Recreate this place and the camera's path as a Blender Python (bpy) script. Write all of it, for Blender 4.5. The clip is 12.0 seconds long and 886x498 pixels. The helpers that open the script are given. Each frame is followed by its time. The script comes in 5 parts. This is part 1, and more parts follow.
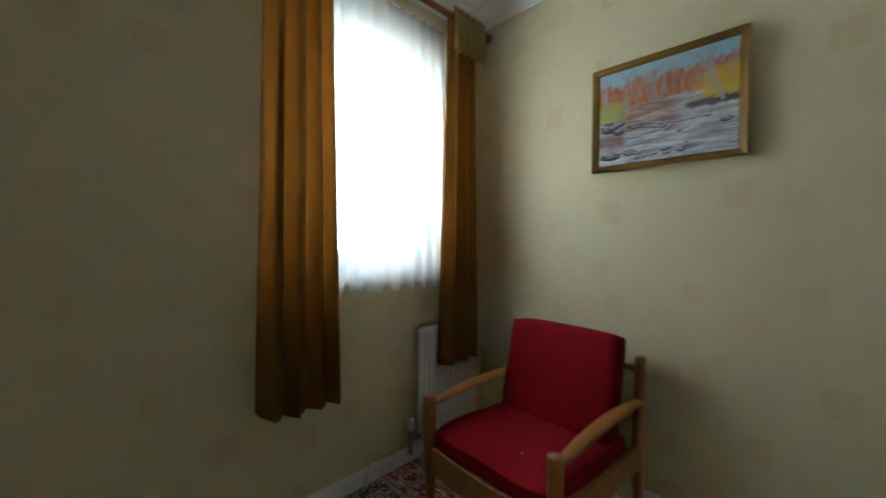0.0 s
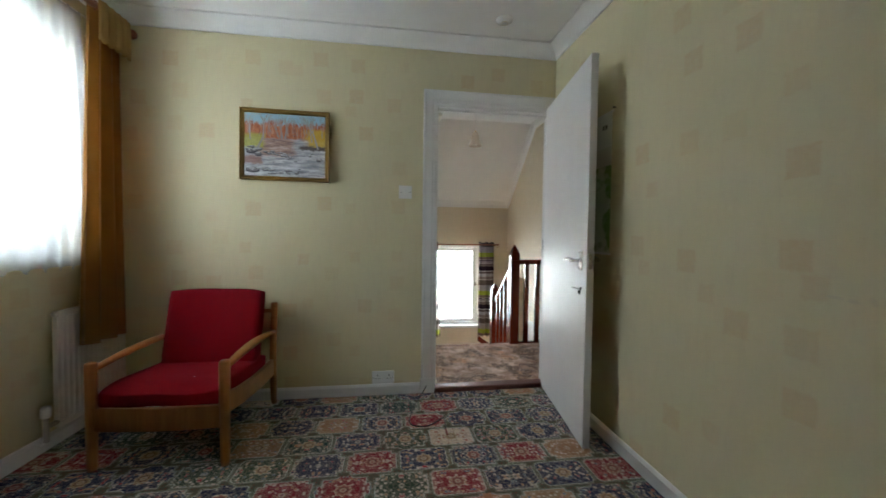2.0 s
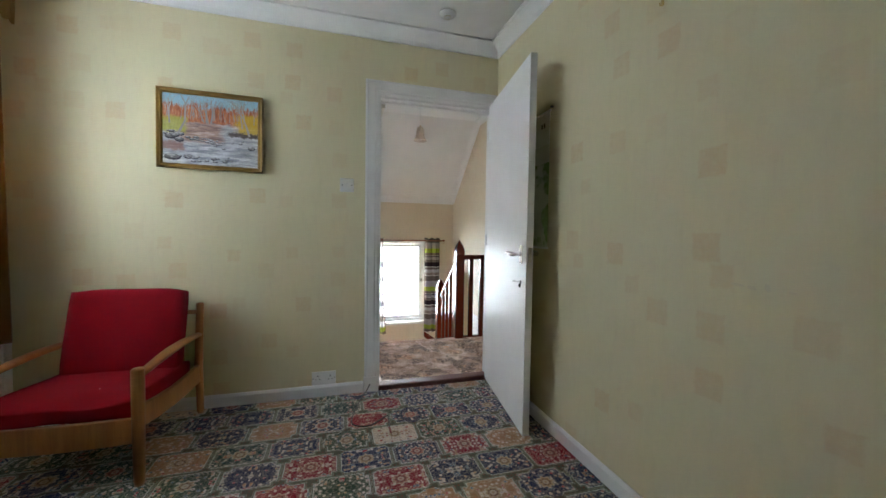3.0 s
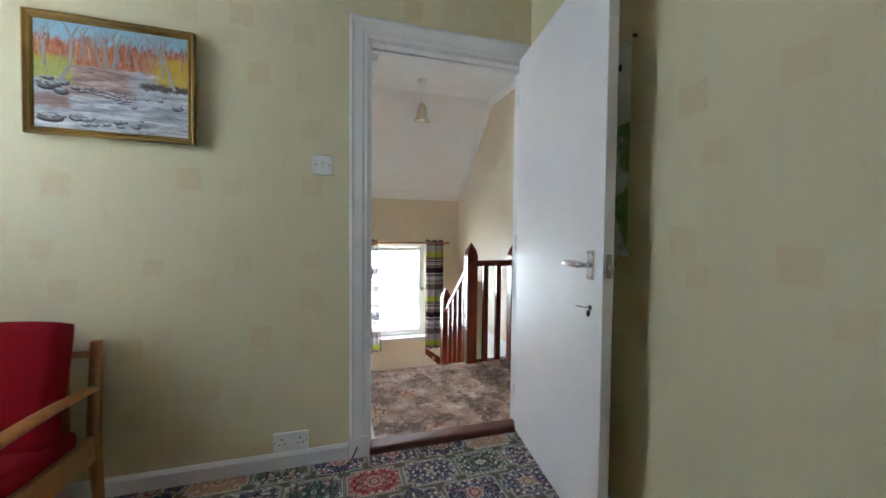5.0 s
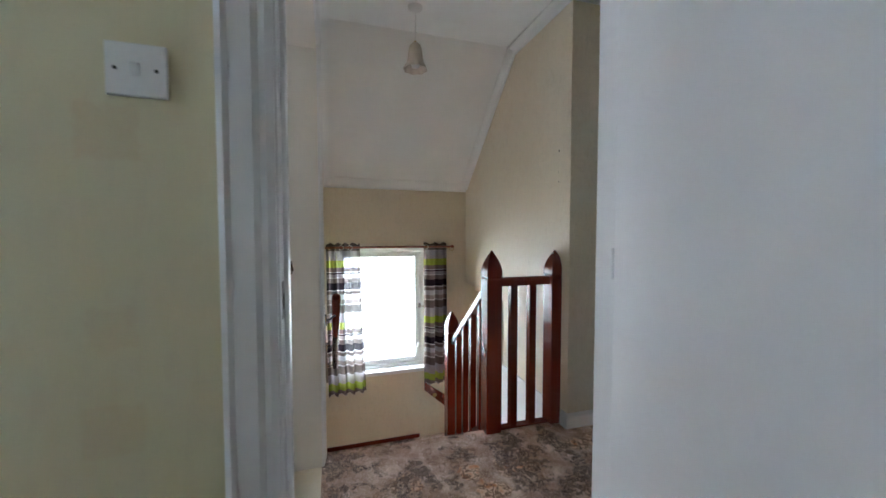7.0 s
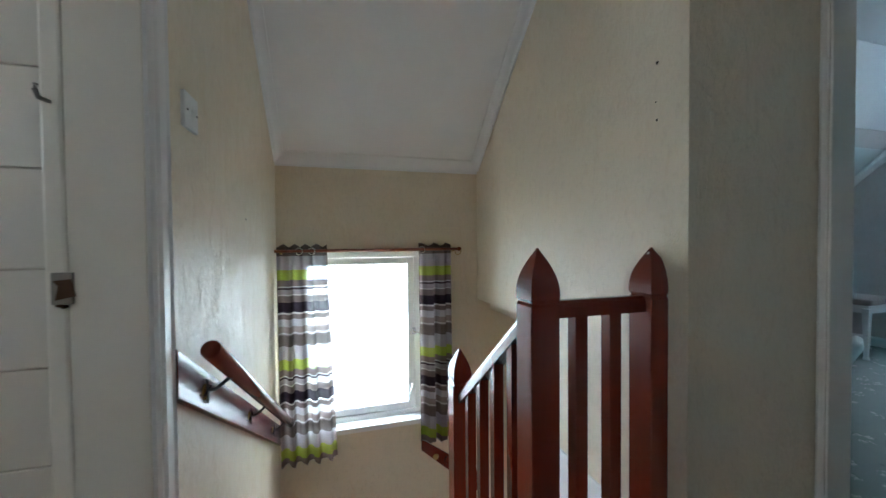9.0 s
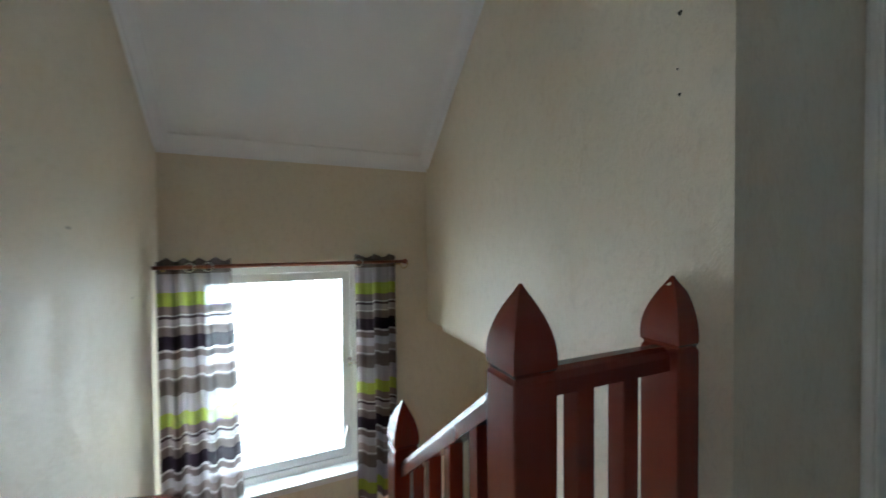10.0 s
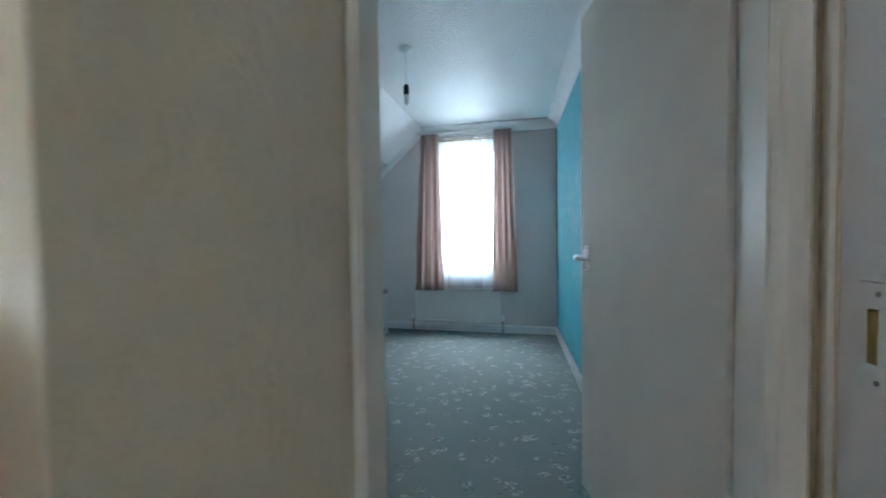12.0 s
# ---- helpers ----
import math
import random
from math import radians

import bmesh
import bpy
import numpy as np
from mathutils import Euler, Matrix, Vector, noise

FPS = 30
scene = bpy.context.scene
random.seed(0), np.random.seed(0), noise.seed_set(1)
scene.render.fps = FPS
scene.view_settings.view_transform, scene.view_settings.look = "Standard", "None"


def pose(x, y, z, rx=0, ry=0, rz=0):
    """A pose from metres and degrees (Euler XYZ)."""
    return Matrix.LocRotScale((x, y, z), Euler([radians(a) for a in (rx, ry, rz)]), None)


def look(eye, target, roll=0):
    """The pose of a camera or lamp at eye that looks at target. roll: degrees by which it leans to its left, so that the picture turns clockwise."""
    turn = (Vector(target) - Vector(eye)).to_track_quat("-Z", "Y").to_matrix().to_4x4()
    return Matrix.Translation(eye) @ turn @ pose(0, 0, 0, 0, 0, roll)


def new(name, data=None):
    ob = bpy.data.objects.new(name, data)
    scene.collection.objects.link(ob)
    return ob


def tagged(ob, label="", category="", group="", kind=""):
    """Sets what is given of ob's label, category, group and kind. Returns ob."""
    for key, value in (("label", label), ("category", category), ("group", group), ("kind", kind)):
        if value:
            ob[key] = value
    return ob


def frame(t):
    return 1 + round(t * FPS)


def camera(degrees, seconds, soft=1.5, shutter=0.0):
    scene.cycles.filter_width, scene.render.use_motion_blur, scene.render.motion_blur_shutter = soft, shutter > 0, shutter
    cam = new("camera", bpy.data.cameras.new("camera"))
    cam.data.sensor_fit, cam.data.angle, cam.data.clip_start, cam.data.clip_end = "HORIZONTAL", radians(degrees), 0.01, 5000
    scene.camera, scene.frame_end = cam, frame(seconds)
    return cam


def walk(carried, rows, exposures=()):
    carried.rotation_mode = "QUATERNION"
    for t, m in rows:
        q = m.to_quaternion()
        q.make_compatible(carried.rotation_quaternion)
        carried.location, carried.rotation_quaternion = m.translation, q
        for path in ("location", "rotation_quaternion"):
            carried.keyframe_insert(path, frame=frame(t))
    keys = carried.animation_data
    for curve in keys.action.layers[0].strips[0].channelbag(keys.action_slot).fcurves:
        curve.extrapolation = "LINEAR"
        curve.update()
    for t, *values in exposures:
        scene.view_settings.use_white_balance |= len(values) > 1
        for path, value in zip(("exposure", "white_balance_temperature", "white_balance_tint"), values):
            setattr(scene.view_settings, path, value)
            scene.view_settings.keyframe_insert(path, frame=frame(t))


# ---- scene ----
cam = camera(100.6, 12.0, shutter=0.35)
PATH = [
    (0, (0.284, 0.511, 1.143), (1.685, 1.937, 1.105), -0.1),
    (0.5, (0.031, 0.411, 1.141), (1.787, 1.368, 1.1), 0.2),
    (1, (-0.234, 0.34, 1.117), (1.716, 0.783, 1.078), 0.3),
    (1.5, (-0.434, 0.305, 1.109), (1.565, 0.349, 1.06), 0.5),
    (2, (-0.566, 0.277, 1.098), (1.413, -0.004, 1.035), 0.7),
    (2.5, (-0.593, 0.264, 1.086), (1.349, -0.21, 1.017), 0.8),
    (3, (-0.546, 0.25, 1.086), (1.372, -0.31, 1.009), 0.8),
    (3.2, (-0.506, 0.233, 1.086), (1.411, -0.331, 1.006), 0.9),
    (4.8, (0.098, 0.175, 1.079), (2.01, -0.408, 1.013), 0.5),
    (5, (0.184, 0.142, 1.079), (2.096, -0.438, 1.012), 0.5),
    (5.5, (0.409, 0.073, 1.1), (2.321, -0.51, 1.027), 0.2),
    (6, (0.671, -0.009, 1.106), (2.583, -0.591, 1.033), 0.1),
    (6.5, (0.946, -0.07, 1.115), (2.858, -0.653, 1.04), 0.1),
    (7, (1.225, -0.134, 1.128), (3.135, -0.718, 1.042), -0.0),
    (9, (2.179, -0.446, 1.053), (4.1, -1.001, 1.011), -0.5),
    (9.5, (2.376, -0.51, 1.072), (4.296, -1.069, 1.036), -0.4),
    (10, (2.576, -0.611, 1.105), (4.407, -1.415, 1.07), -0.4),
    (10.5, (2.705, -0.727, 1.111), (4.266, -1.977, 1.073), -0.4),
    (11, (2.755, -0.856, 1.103), (3.924, -2.479, 1.066), -0.5),
    (11.5, (2.699, -0.985, 1.103), (3.528, -2.804, 1.052), -0.7),
    (12, (2.615, -1.207, 1.095), (3.055, -3.157, 1.036), -0.8),
]
# the clip's own brightening and its drift to a cooler balance
EXPOSURES = [(0.0, 0.38, 6300, 6), (1.5, 0.45, 6400, 7), (2.5, 0.95, 6200, 10), (4.0, 1.04, 6050, 10), (5.5, 1.02, 5900, 10), (7.0, 0.6, 5800, 10),
             (9.0, 0.35, 5520, 5), (9.5, 0.27, 5500, 5), (10.0, 0.15, 5530, 4), (10.5, 0.06, 5550, 4), (11.0, 0.14, 5600, 4), (11.5, 0.47, 5650, 4), (12.0, 0.9, 5650, 6)]
walk(cam, [(t, look(eye, target, roll)) for t, eye, target, roll in PATH],
     EXPOSURES)

# ---- world and light ----
world = bpy.data.worlds.new("world")
scene.world = world
world.use_nodes = True
wn = world.node_tree
sky = wn.nodes.new("ShaderNodeTexSky")
sky.sky_type = 'NISHITA'
sky.sun_disc = False
sky.sun_elevation = radians(40)
sky.sun_rotation = radians(60)
wn.links.new(sky.outputs[0], wn.nodes["Background"].inputs[0])
wn.nodes["Background"].inputs[1].default_value = 0.1
scene.cycles.diffuse_bounces = 6

# overcast daylight outside each window (see sky_backdrop below)
# radiance at horizon and overhead; front dimmed overhead, keeping steep light off the floor
SKY_FRONT, SKY_STAIR, SKY_REAR = (11.2, 2.5), (13.0, 29.0), (9.0, 32.0)


# ---- materials ----
class Nodes:
    """Small builder round a material's node tree."""

    def __init__(self, name, rough=0.6, metal=0.0, spec=0.5):
        self.m = bpy.data.materials.new(name)
        self.m.use_nodes = True
        self.t = self.m.node_tree
        self.bsdf = self.t.nodes["Principled BSDF"]
        self.bsdf.inputs["Roughness"].default_value = rough
        self.bsdf.inputs["Metallic"].default_value = metal
        self.bsdf.inputs["Specular IOR Level"].default_value = spec
        self._co = None

    def n(self, kind, **kw):
        node = self.t.nodes.new("ShaderNode" + kind)
        for k, v in kw.items():
            setattr(node, k, v)
        return node

    def put(self, sock, v):
        if isinstance(v, bpy.types.NodeSocket):
            self.t.links.new(v, sock)
        elif isinstance(v, (tuple, list)) and len(v) == 3 and sock.type == 'RGBA':
            sock.default_value = (*v, 1)
        else:
            sock.default_value = v

    def co(self):
        if self._co is None:
            self._co = self.n("TexCoord").outputs["Object"]
        return self._co

    def math(self, op, a, b=0.0, c=0.0, clamp=False):
        k = self.n("Math", operation=op, use_clamp=clamp)
        for i, v in enumerate((a, b, c)):
            self.put(k.inputs[i], v)
        return k.outputs[0]

    def vmath(self, op, a, b=(0, 0, 0)):
        k = self.n("VectorMath", operation=op)
        self.put(k.inputs[0], a)
        if op == 'SCALE':
            self.put(k.inputs["Scale"], b)
        else:
            self.put(k.inputs[1], b)
        return k.outputs[0]

    def vmath_len(self, a):
        k = self.n("VectorMath", operation='LENGTH')
        self.put(k.inputs[0], a)
        return k.outputs["Value"]

    def sep(self, v):
        k = self.n("SeparateXYZ")
        self.put(k.inputs[0], v)
        return k.outputs

    def comb(self, x, y, z=0.0):
        k = self.n("CombineXYZ")
        for i, v in enumerate((x, y, z)):
            self.put(k.inputs[i], v)
        return k.outputs[0]

    def noise(self, scale, detail=4.0, vec=None, rough=0.55, dist=0.0, color=False):
        k = self.n("TexNoise")
        self.put(k.inputs["Vector"], vec if vec is not None else self.co())
        for s, v in (("Scale", scale), ("Detail", detail), ("Roughness", rough), ("Distortion", dist)):
            self.put(k.inputs[s], v)
        return k.outputs["Color" if color else "Fac"]

    def voronoi(self, scale, vec=None, feature='F1', out="Distance", metric='EUCLIDEAN', rand=1.0):
        k = self.n("TexVoronoi", feature=feature)
        k.distance = metric
        self.put(k.inputs["Vector"], vec if vec is not None else self.co())
        self.put(k.inputs["Scale"], scale)
        self.put(k.inputs["Randomness"], rand)
        return k.outputs[out]

    def white(self, vec, out="Value"):
        k = self.n("TexWhiteNoise")
        self.put(k.inputs["Vector"], vec)
        return k.outputs[out]

    def stretch(self, vec, s):
        return self.vmath('MULTIPLY', vec, s)

    def ramp(self, fac, stops, smooth=True):
        k = self.n("ValToRGB")
        self.put(k.inputs[0], fac)
        e = k.color_ramp.elements
        while len(e) < len(stops):
            e.new(0.5)
        for el, (p, c) in zip(e, stops):
            el.position, el.color = p, (*c, 1) if len(c) == 3 else c
        k.color_ramp.interpolation = 'LINEAR' if smooth else 'CONSTANT'
        return k.outputs[0]

    def step(self, x, lo, hi):
        k = self.n("MapRange", interpolation_type='SMOOTHSTEP')
        self.put(k.inputs["Value"], x)
        self.put(k.inputs["From Min"], lo)
        self.put(k.inputs["From Max"], hi)
        return k.outputs[0]

    def mix(self, fac, a, b, blend='MIX'):
        k = self.n("Mix", data_type='RGBA', blend_type=blend)
        self.put(k.inputs[0], fac)
        self.put(k.inputs[6], a)
        self.put(k.inputs[7], b)
        return k.outputs[2]

    def color(self, v):
        self.put(self.bsdf.inputs["Base Color"], v)
        return self

    def rough(self, v):
        self.put(self.bsdf.inputs["Roughness"], v)
        return self

    def bump(self, h, strength=0.3, dist=0.002):
        k = self.n("Bump")
        self.put(k.inputs["Height"], h)
        k.inputs["Strength"].default_value = strength
        k.inputs["Distance"].default_value = dist
        self.t.links.new(k.outputs[0], self.bsdf.inputs["Normal"])
        return self


def paint(name, col, rough=0.45, wear=0.06, grain=60.0, bump=0.08, metal=0.0):
    k = Nodes(name, rough, metal)
    dark = tuple(c * (1 - 2.2 * wear) for c in col)
    k.color(k.mix(k.step(k.noise(3.0, 5), 0.35, 0.75), dark, col))
    k.rough(k.math('MULTIPLY_ADD', k.noise(grain * 0.3, 3), 0.15, rough - 0.07))
    k.bump(k.noise(grain, 3), bump, 0.001)
    return k.m


def make_wallpaper():
    """Pale yellow paper with scattered faint peach squares."""
    k = Nodes("yellow_wallpaper", 0.62, 0, 0.4)
    x, y, z = k.sep(k.co())
    u = k.math('ADD', x, y)
    mask = None
    for cell, half, keep, off in ((0.235, 0.20, 0.52, 0.0), (0.31, 0.12, 0.60, 7.3)):
        uu = k.math('ADD', k.math('DIVIDE', u, cell), off)
        vv = k.math('ADD', k.math('DIVIDE', z, cell), off * 1.7)
        rnd = k.white(k.comb(k.math('FLOOR', uu), k.math('FLOOR', vv), off), "Color")
        r, g, b = k.sep(rnd)
        du = k.math('ABSOLUTE', k.math('SUBTRACT', k.math('FRACT', uu), k.math('MULTIPLY_ADD', r, 0.4, 0.3)))
        dv = k.math('ABSOLUTE', k.math('SUBTRACT', k.math('FRACT', vv), k.math('MULTIPLY_ADD', g, 0.4, 0.3)))
        d = k.math('MAXIMUM', du, dv)
        d = k.math('MULTIPLY_ADD', k.math('SUBTRACT', k.noise(40.0, 3), 0.5), 0.09, d)
        sq = k.math('SUBTRACT', 1.0, k.step(d, half - 0.03, half + 0.02))
        sq = k.math('MULTIPLY', sq, k.math('GREATER_THAN', b, keep))
        sq = k.math('MULTIPLY', sq, k.math('MULTIPLY_ADD', k.white(k.comb(k.math('FLOOR', uu), k.math('FLOOR', vv), 3.0 + off)), 0.75, 0.25))
        mask = sq if mask is None else k.math('MAXIMUM', mask, sq)
    mask = k.math('MULTIPLY', mask, k.math('MULTIPLY_ADD', k.noise(55.0, 4), 0.9, 0.1))
    base = k.mix(k.noise(2.3, 6), (0.645, 0.575, 0.365), (0.705, 0.65, 0.45))
    streak = k.noise(30.0, 4, k.stretch(k.co(), (1.0, 1.0, 0.22)))
    base = k.mix(k.math('MULTIPLY', k.step(streak, 0.45, 0.75), 0.22), base, (0.59, 0.52, 0.345))
    base = k.mix(k.math('MULTIPLY', mask, 0.62), base, (0.60, 0.40, 0.215))
    k.color(base)
    k.bump(k.math('ADD', k.noise(220, 3), k.noise(25, 4)), 0.18, 0.0015)
    return k.m


def make_plain_paper(name, a, b, rough, sheen_bump):
    """Embossed cream paper with a slight silky sheen."""
    k = Nodes(name, rough, 0, 0.5)
    st = k.stretch(k.co(), (1.0, 1.0, 0.55))
    n = k.noise(48.0, 6, st, 0.65, 1.2)
    # feathered strokes in patches, as combed plaster
    x, y, z = k.sep(k.co())
    along = k.comb(k.math('ADD', k.math('ADD', x, y), k.math('MULTIPLY', z, 0.8)), k.math('MULTIPLY', k.math('SUBTRACT', z, k.math('ADD', x, y)), 0.28), 0.0)
    comb = k.noise(75.0, 4, along, 0.6, 2.2)
    patch = k.step(k.noise(11.0, 3, st, 0.5, 1.0), 0.42, 0.62)
    relief = k.math('ADD', k.math('MULTIPLY', comb, k.math('MULTIPLY_ADD', patch, 0.9, 0.25)), n)
    base = k.mix(k.noise(1.7, 5), a, b)
    base = k.mix(k.math('MULTIPLY', k.step(n, 0.48, 0.7), 0.30), base, tuple(c * 0.80 for c in a))
    base = k.mix(k.math('MULTIPLY', k.step(k.noise(14.0, 5, st, 0.7, 1.5), 0.52, 0.72), 0.28), base, (a[0] * 0.94, a[1] * 0.86, a[2] * 0.74))
    k.color(base)
    k.rough(k.math('MULTIPLY_ADD', relief, 0.28, rough - 0.22))
    k.bump(k.math('ADD', relief, k.math('MULTIPLY', k.noise(130.0, 3, st), 0.5)), sheen_bump, 0.004)
    return k.m


def make_blue_paper():
    """Turquoise feature paper with faint paler blotched sprays."""
    k = Nodes("turquoise_paper", 0.6)
    base = k.mix(k.noise(3.0, 5), (0.045, 0.31, 0.40), (0.10, 0.42, 0.50))
    spray = k.step(k.noise(9.0, 6, k.stretch(k.co(), (1, 1, 0.6)), 0.7, 1.5), 0.52, 0.62)
    base = k.mix(k.math('MULTIPLY', spray, 0.45), base, (0.42, 0.46, 0.50))
    k.color(base)
    k.bump(k.noise(60, 4), 0.2, 0.002)
    return k.m


def make_artex():
    """White textured ceiling coating."""
    k = Nodes("textured_ceiling_paint", 0.38)
    k.color(k.mix(k.noise(2.0, 4), (0.74, 0.76, 0.78), (0.83, 0.84, 0.85)))
    k.bump(k.math('ADD', k.noise(26.0, 6, None, 0.6, 2.0), k.noise(80.0, 4)), 0.8, 0.009)
    return k.m


def make_persian():
    """Dark patterned carpet: close-set stepped panels in navy, red, green, cream and tan, each with a mirrored floral filling."""
    k = Nodes("patchwork_carpet", 0.95, 0, 0.15)
    x, y, z = k.sep(k.co())
    W, H = 0.252, 0.188
    vx = k.math('DIVIDE', x, H)
    row = k.math('FLOOR', vx)
    shift = k.math('MULTIPLY', k.white(k.comb(row, 3.0, 9.0)), 0.25)
    uu = k.math('ADD', k.math('DIVIDE', y, W), k.math('ADD', shift, k.math('MULTIPLY', k.math('MODULO', k.math('ABSOLUTE', row), 2.0), 0.5)))
    col = k.math('FLOOR', uu)
    au = k.math('MULTIPLY', k.math('ABSOLUTE', k.math('SUBTRACT', k.math('FRACT', uu), 0.5)), W)
    av = k.math('MULTIPLY', k.math('ABSOLUTE', k.math('SUBTRACT', k.math('FRACT', vx), 0.5)), H)
    rnd = k.white(k.comb(col, row, 1.0))
    form = k.white(k.comb(col, row, 5.0))

    def bar(a, b):
        return k.math('MAXIMUM', k.math('SUBTRACT', au, a), k.math('SUBTRACT', av, b))
    cross = k.math('MINIMUM', bar(0.120, 0.063), bar(0.097, 0.088))
    octo = k.math('MAXIMUM', bar(0.119, 0.087), k.math('MULTIPLY', k.math('SUBTRACT', k.math('ADD', au, av), 0.187), 0.75))
    lozenge = k.math('MULTIPLY', k.math('SUBTRACT', k.math('ADD', au, k.math('MULTIPLY', av, 1.15)), 0.134), 0.75)
    star = k.math('MINIMUM', k.math('MINIMUM', lozenge, bar(0.100, 0.080)), bar(0.118, 0.040))
    is_b = k.math('GREATER_THAN', form, 0.42)
    is_c = k.math('GREATER_THAN', form, 0.74)
    d = k.math('ADD', k.math('MULTIPLY', cross, k.math('SUBTRACT', 1.0, is_b)), k.math('ADD', k.math('MULTIPLY', octo, k.math('SUBTRACT', is_b, is_c)), k.math('MULTIPLY', star, is_c)))
    d = k.math('ADD', k.math('MULTIPLY_ADD', k.math('SUBTRACT', k.noise(90, 2), 0.5), 0.004, d), 0.004)
    inside = k.math('LESS_THAN', d, 0.0)
    ground = k.ramp(rnd, [(0.0, (0.014, 0.019, 0.050)), (0.24, (0.17, 0.008, 0.020)), (0.42, (0.018, 0.042, 0.040)), (0.57, (0.50, 0.43, 0.32)),
                          (0.635, (0.016, 0.024, 0.060)), (0.79, (0.030, 0.050, 0.032)), (0.90, (0.26, 0.15, 0.08))], smooth=False)
    # mirrored ornament: the same cells folded about each panel's centre
    wob = k.vmath('SCALE', k.vmath('SUBTRACT', k.noise(60, 2, None, 0.5, 0, True), (0.5, 0.5, 0.5)), 0.006)
    fold = k.vmath('ADD', k.comb(au, av, k.math('MULTIPLY', rnd, 7.0)), wob)
    cells = k.voronoi(56.0, fold, 'F1', "Color")
    cd = k.voronoi(56.0, fold, 'F1')
    ce = k.voronoi(56.0, fold, 'DISTANCE_TO_EDGE')
    fine = k.voronoi(115.0, fold, 'F1')
    r, g, b = k.sep(cells)
    tone = k.ramp(r, [(0.0, (0.46, 0.41, 0.33)), (0.20, (0.30, 0.04, 0.05)), (0.42, (0.06, 0.12, 0.17)), (0.58, (0.36, 0.21, 0.11)), (0.80, (0.50, 0.45, 0.37))], smooth=False)
    bloom = k.math('MULTIPLY', k.math('LESS_THAN', cd, 0.40), k.math('GREATER_THAN', g, 0.30))
    heart = k.math('MULTIPLY', k.math('LESS_THAN', cd, 0.15), k.math('GREATER_THAN', g, 0.30))
    vine = k.math('LESS_THAN', ce, 0.055)
    specks = k.math('MULTIPLY', k.math('LESS_THAN', fine, 0.30), k.math('LESS_THAN', g, 0.75))
    pale = k.math('MULTIPLY', k.math('GREATER_THAN', rnd, 0.57), k.math('LESS_THAN', rnd, 0.635))
    fill = k.mix(k.math('MULTIPLY', vine, 0.35), ground, k.mix(pale, (0.36, 0.33, 0.25), (0.10, 0.045, 0.04)))
    fill = k.mix(k.math('MULTIPLY', specks, 0.32), fill, k.mix(pale, (0.34, 0.27, 0.20), (0.16, 0.05, 0.04)))
    fill = k.mix(k.math('MULTIPLY', bloom, 0.92), fill, tone)
    fill = k.mix(k.math('MULTIPLY', heart, 0.85), fill, (0.10, 0.018, 0.025))
    halo = k.math('MULTIPLY', k.math('LESS_THAN', k.math('ABSOLUTE', k.math('SUBTRACT', cd, 0.40)), 0.05), k.math('GREATER_THAN', g, 0.30))
    fill = k.mix(k.math('MULTIPLY', halo, 0.65), fill, k.mix(pale, (0.52, 0.47, 0.38), (0.14, 0.03, 0.03)))
    # rosette with eight petals at the centre of most panels
    ang = k.math('ARCTAN2', av, au)
    rad = k.math('DIVIDE', k.vmath_len(k.comb(au, av, 0.0)), k.math('MULTIPLY_ADD', k.math('COSINE', k.math('MULTIPLY', ang, 8.0)), 0.14, 1.0))
    has = k.math('GREATER_THAN', form, 0.30)
    bud = k.mix(k.math('GREATER_THAN', rnd, 0.5), (0.27, 0.12, 0.09), (0.30, 0.22, 0.13))
    fill = k.mix(k.math('MULTIPLY', k.math('LESS_THAN', rad, 0.034), has), fill, bud)
    fill = k.mix(k.math('MULTIPLY', k.math('LESS_THAN', k.math('ABSOLUTE', k.math('SUBTRACT', rad, 0.0335)), 0.0022), has), fill, (0.42, 0.38, 0.29))
    fill = k.mix(k.math('MULTIPLY', k.math('LESS_THAN', k.math('ABSOLUTE', k.math('SUBTRACT', rad, 0.019)), 0.0018), has), fill, (0.06, 0.02, 0.025))
    medal = k.math('SUBTRACT', k.vmath_len(k.comb(au, av, 0.0)), 0.010)
    ringm = k.math('LESS_THAN', k.math('ABSOLUTE', medal), 0.0035)
    fill = k.mix(k.math('MULTIPLY', ringm, 0.7), fill, (0.40, 0.36, 0.28))
    zig = k.math('ABSOLUTE', k.math('SUBTRACT', k.math('FRACT', k.math('MULTIPLY', k.math('ADD', au, av), 55.0)), 0.5))
    edge_band = k.math('MULTIPLY', k.math('GREATER_THAN', d, -0.016), k.math('LESS_THAN', zig, 0.18))
    fill = k.mix(k.math('MULTIPLY', k.math('MULTIPLY', edge_band, k.math('LESS_THAN', form, 0.6)), 0.6), fill, (0.40, 0.36, 0.28))
    # olive field between the panels, with pale outlines and rust dots
    field = k.mix(k.noise(45, 4), (0.060, 0.062, 0.041), (0.100, 0.096, 0.063))
    flat = k.vmath('MULTIPLY', k.co(), (1, 1, 0))
    rd = k.math('LESS_THAN', k.voronoi(52.0, flat, 'F1', "Distance", 'EUCLIDEAN', 0.2), 0.19)
    field = k.mix(k.math('MULTIPLY', rd, 0.85), field, (0.16, 0.035, 0.022))
    line = k.math('LESS_THAN', k.math('ABSOLUTE', k.math('SUBTRACT', d, 0.0005)), 0.0017)
    line2 = k.math('LESS_THAN', k.math('ABSOLUTE', k.math('SUBTRACT', d, 0.0075)), 0.0012)
    c = k.mix(inside, field, fill)
    c = k.mix(k.math('MULTIPLY', line, 0.9), c, (0.44, 0.47, 0.40))
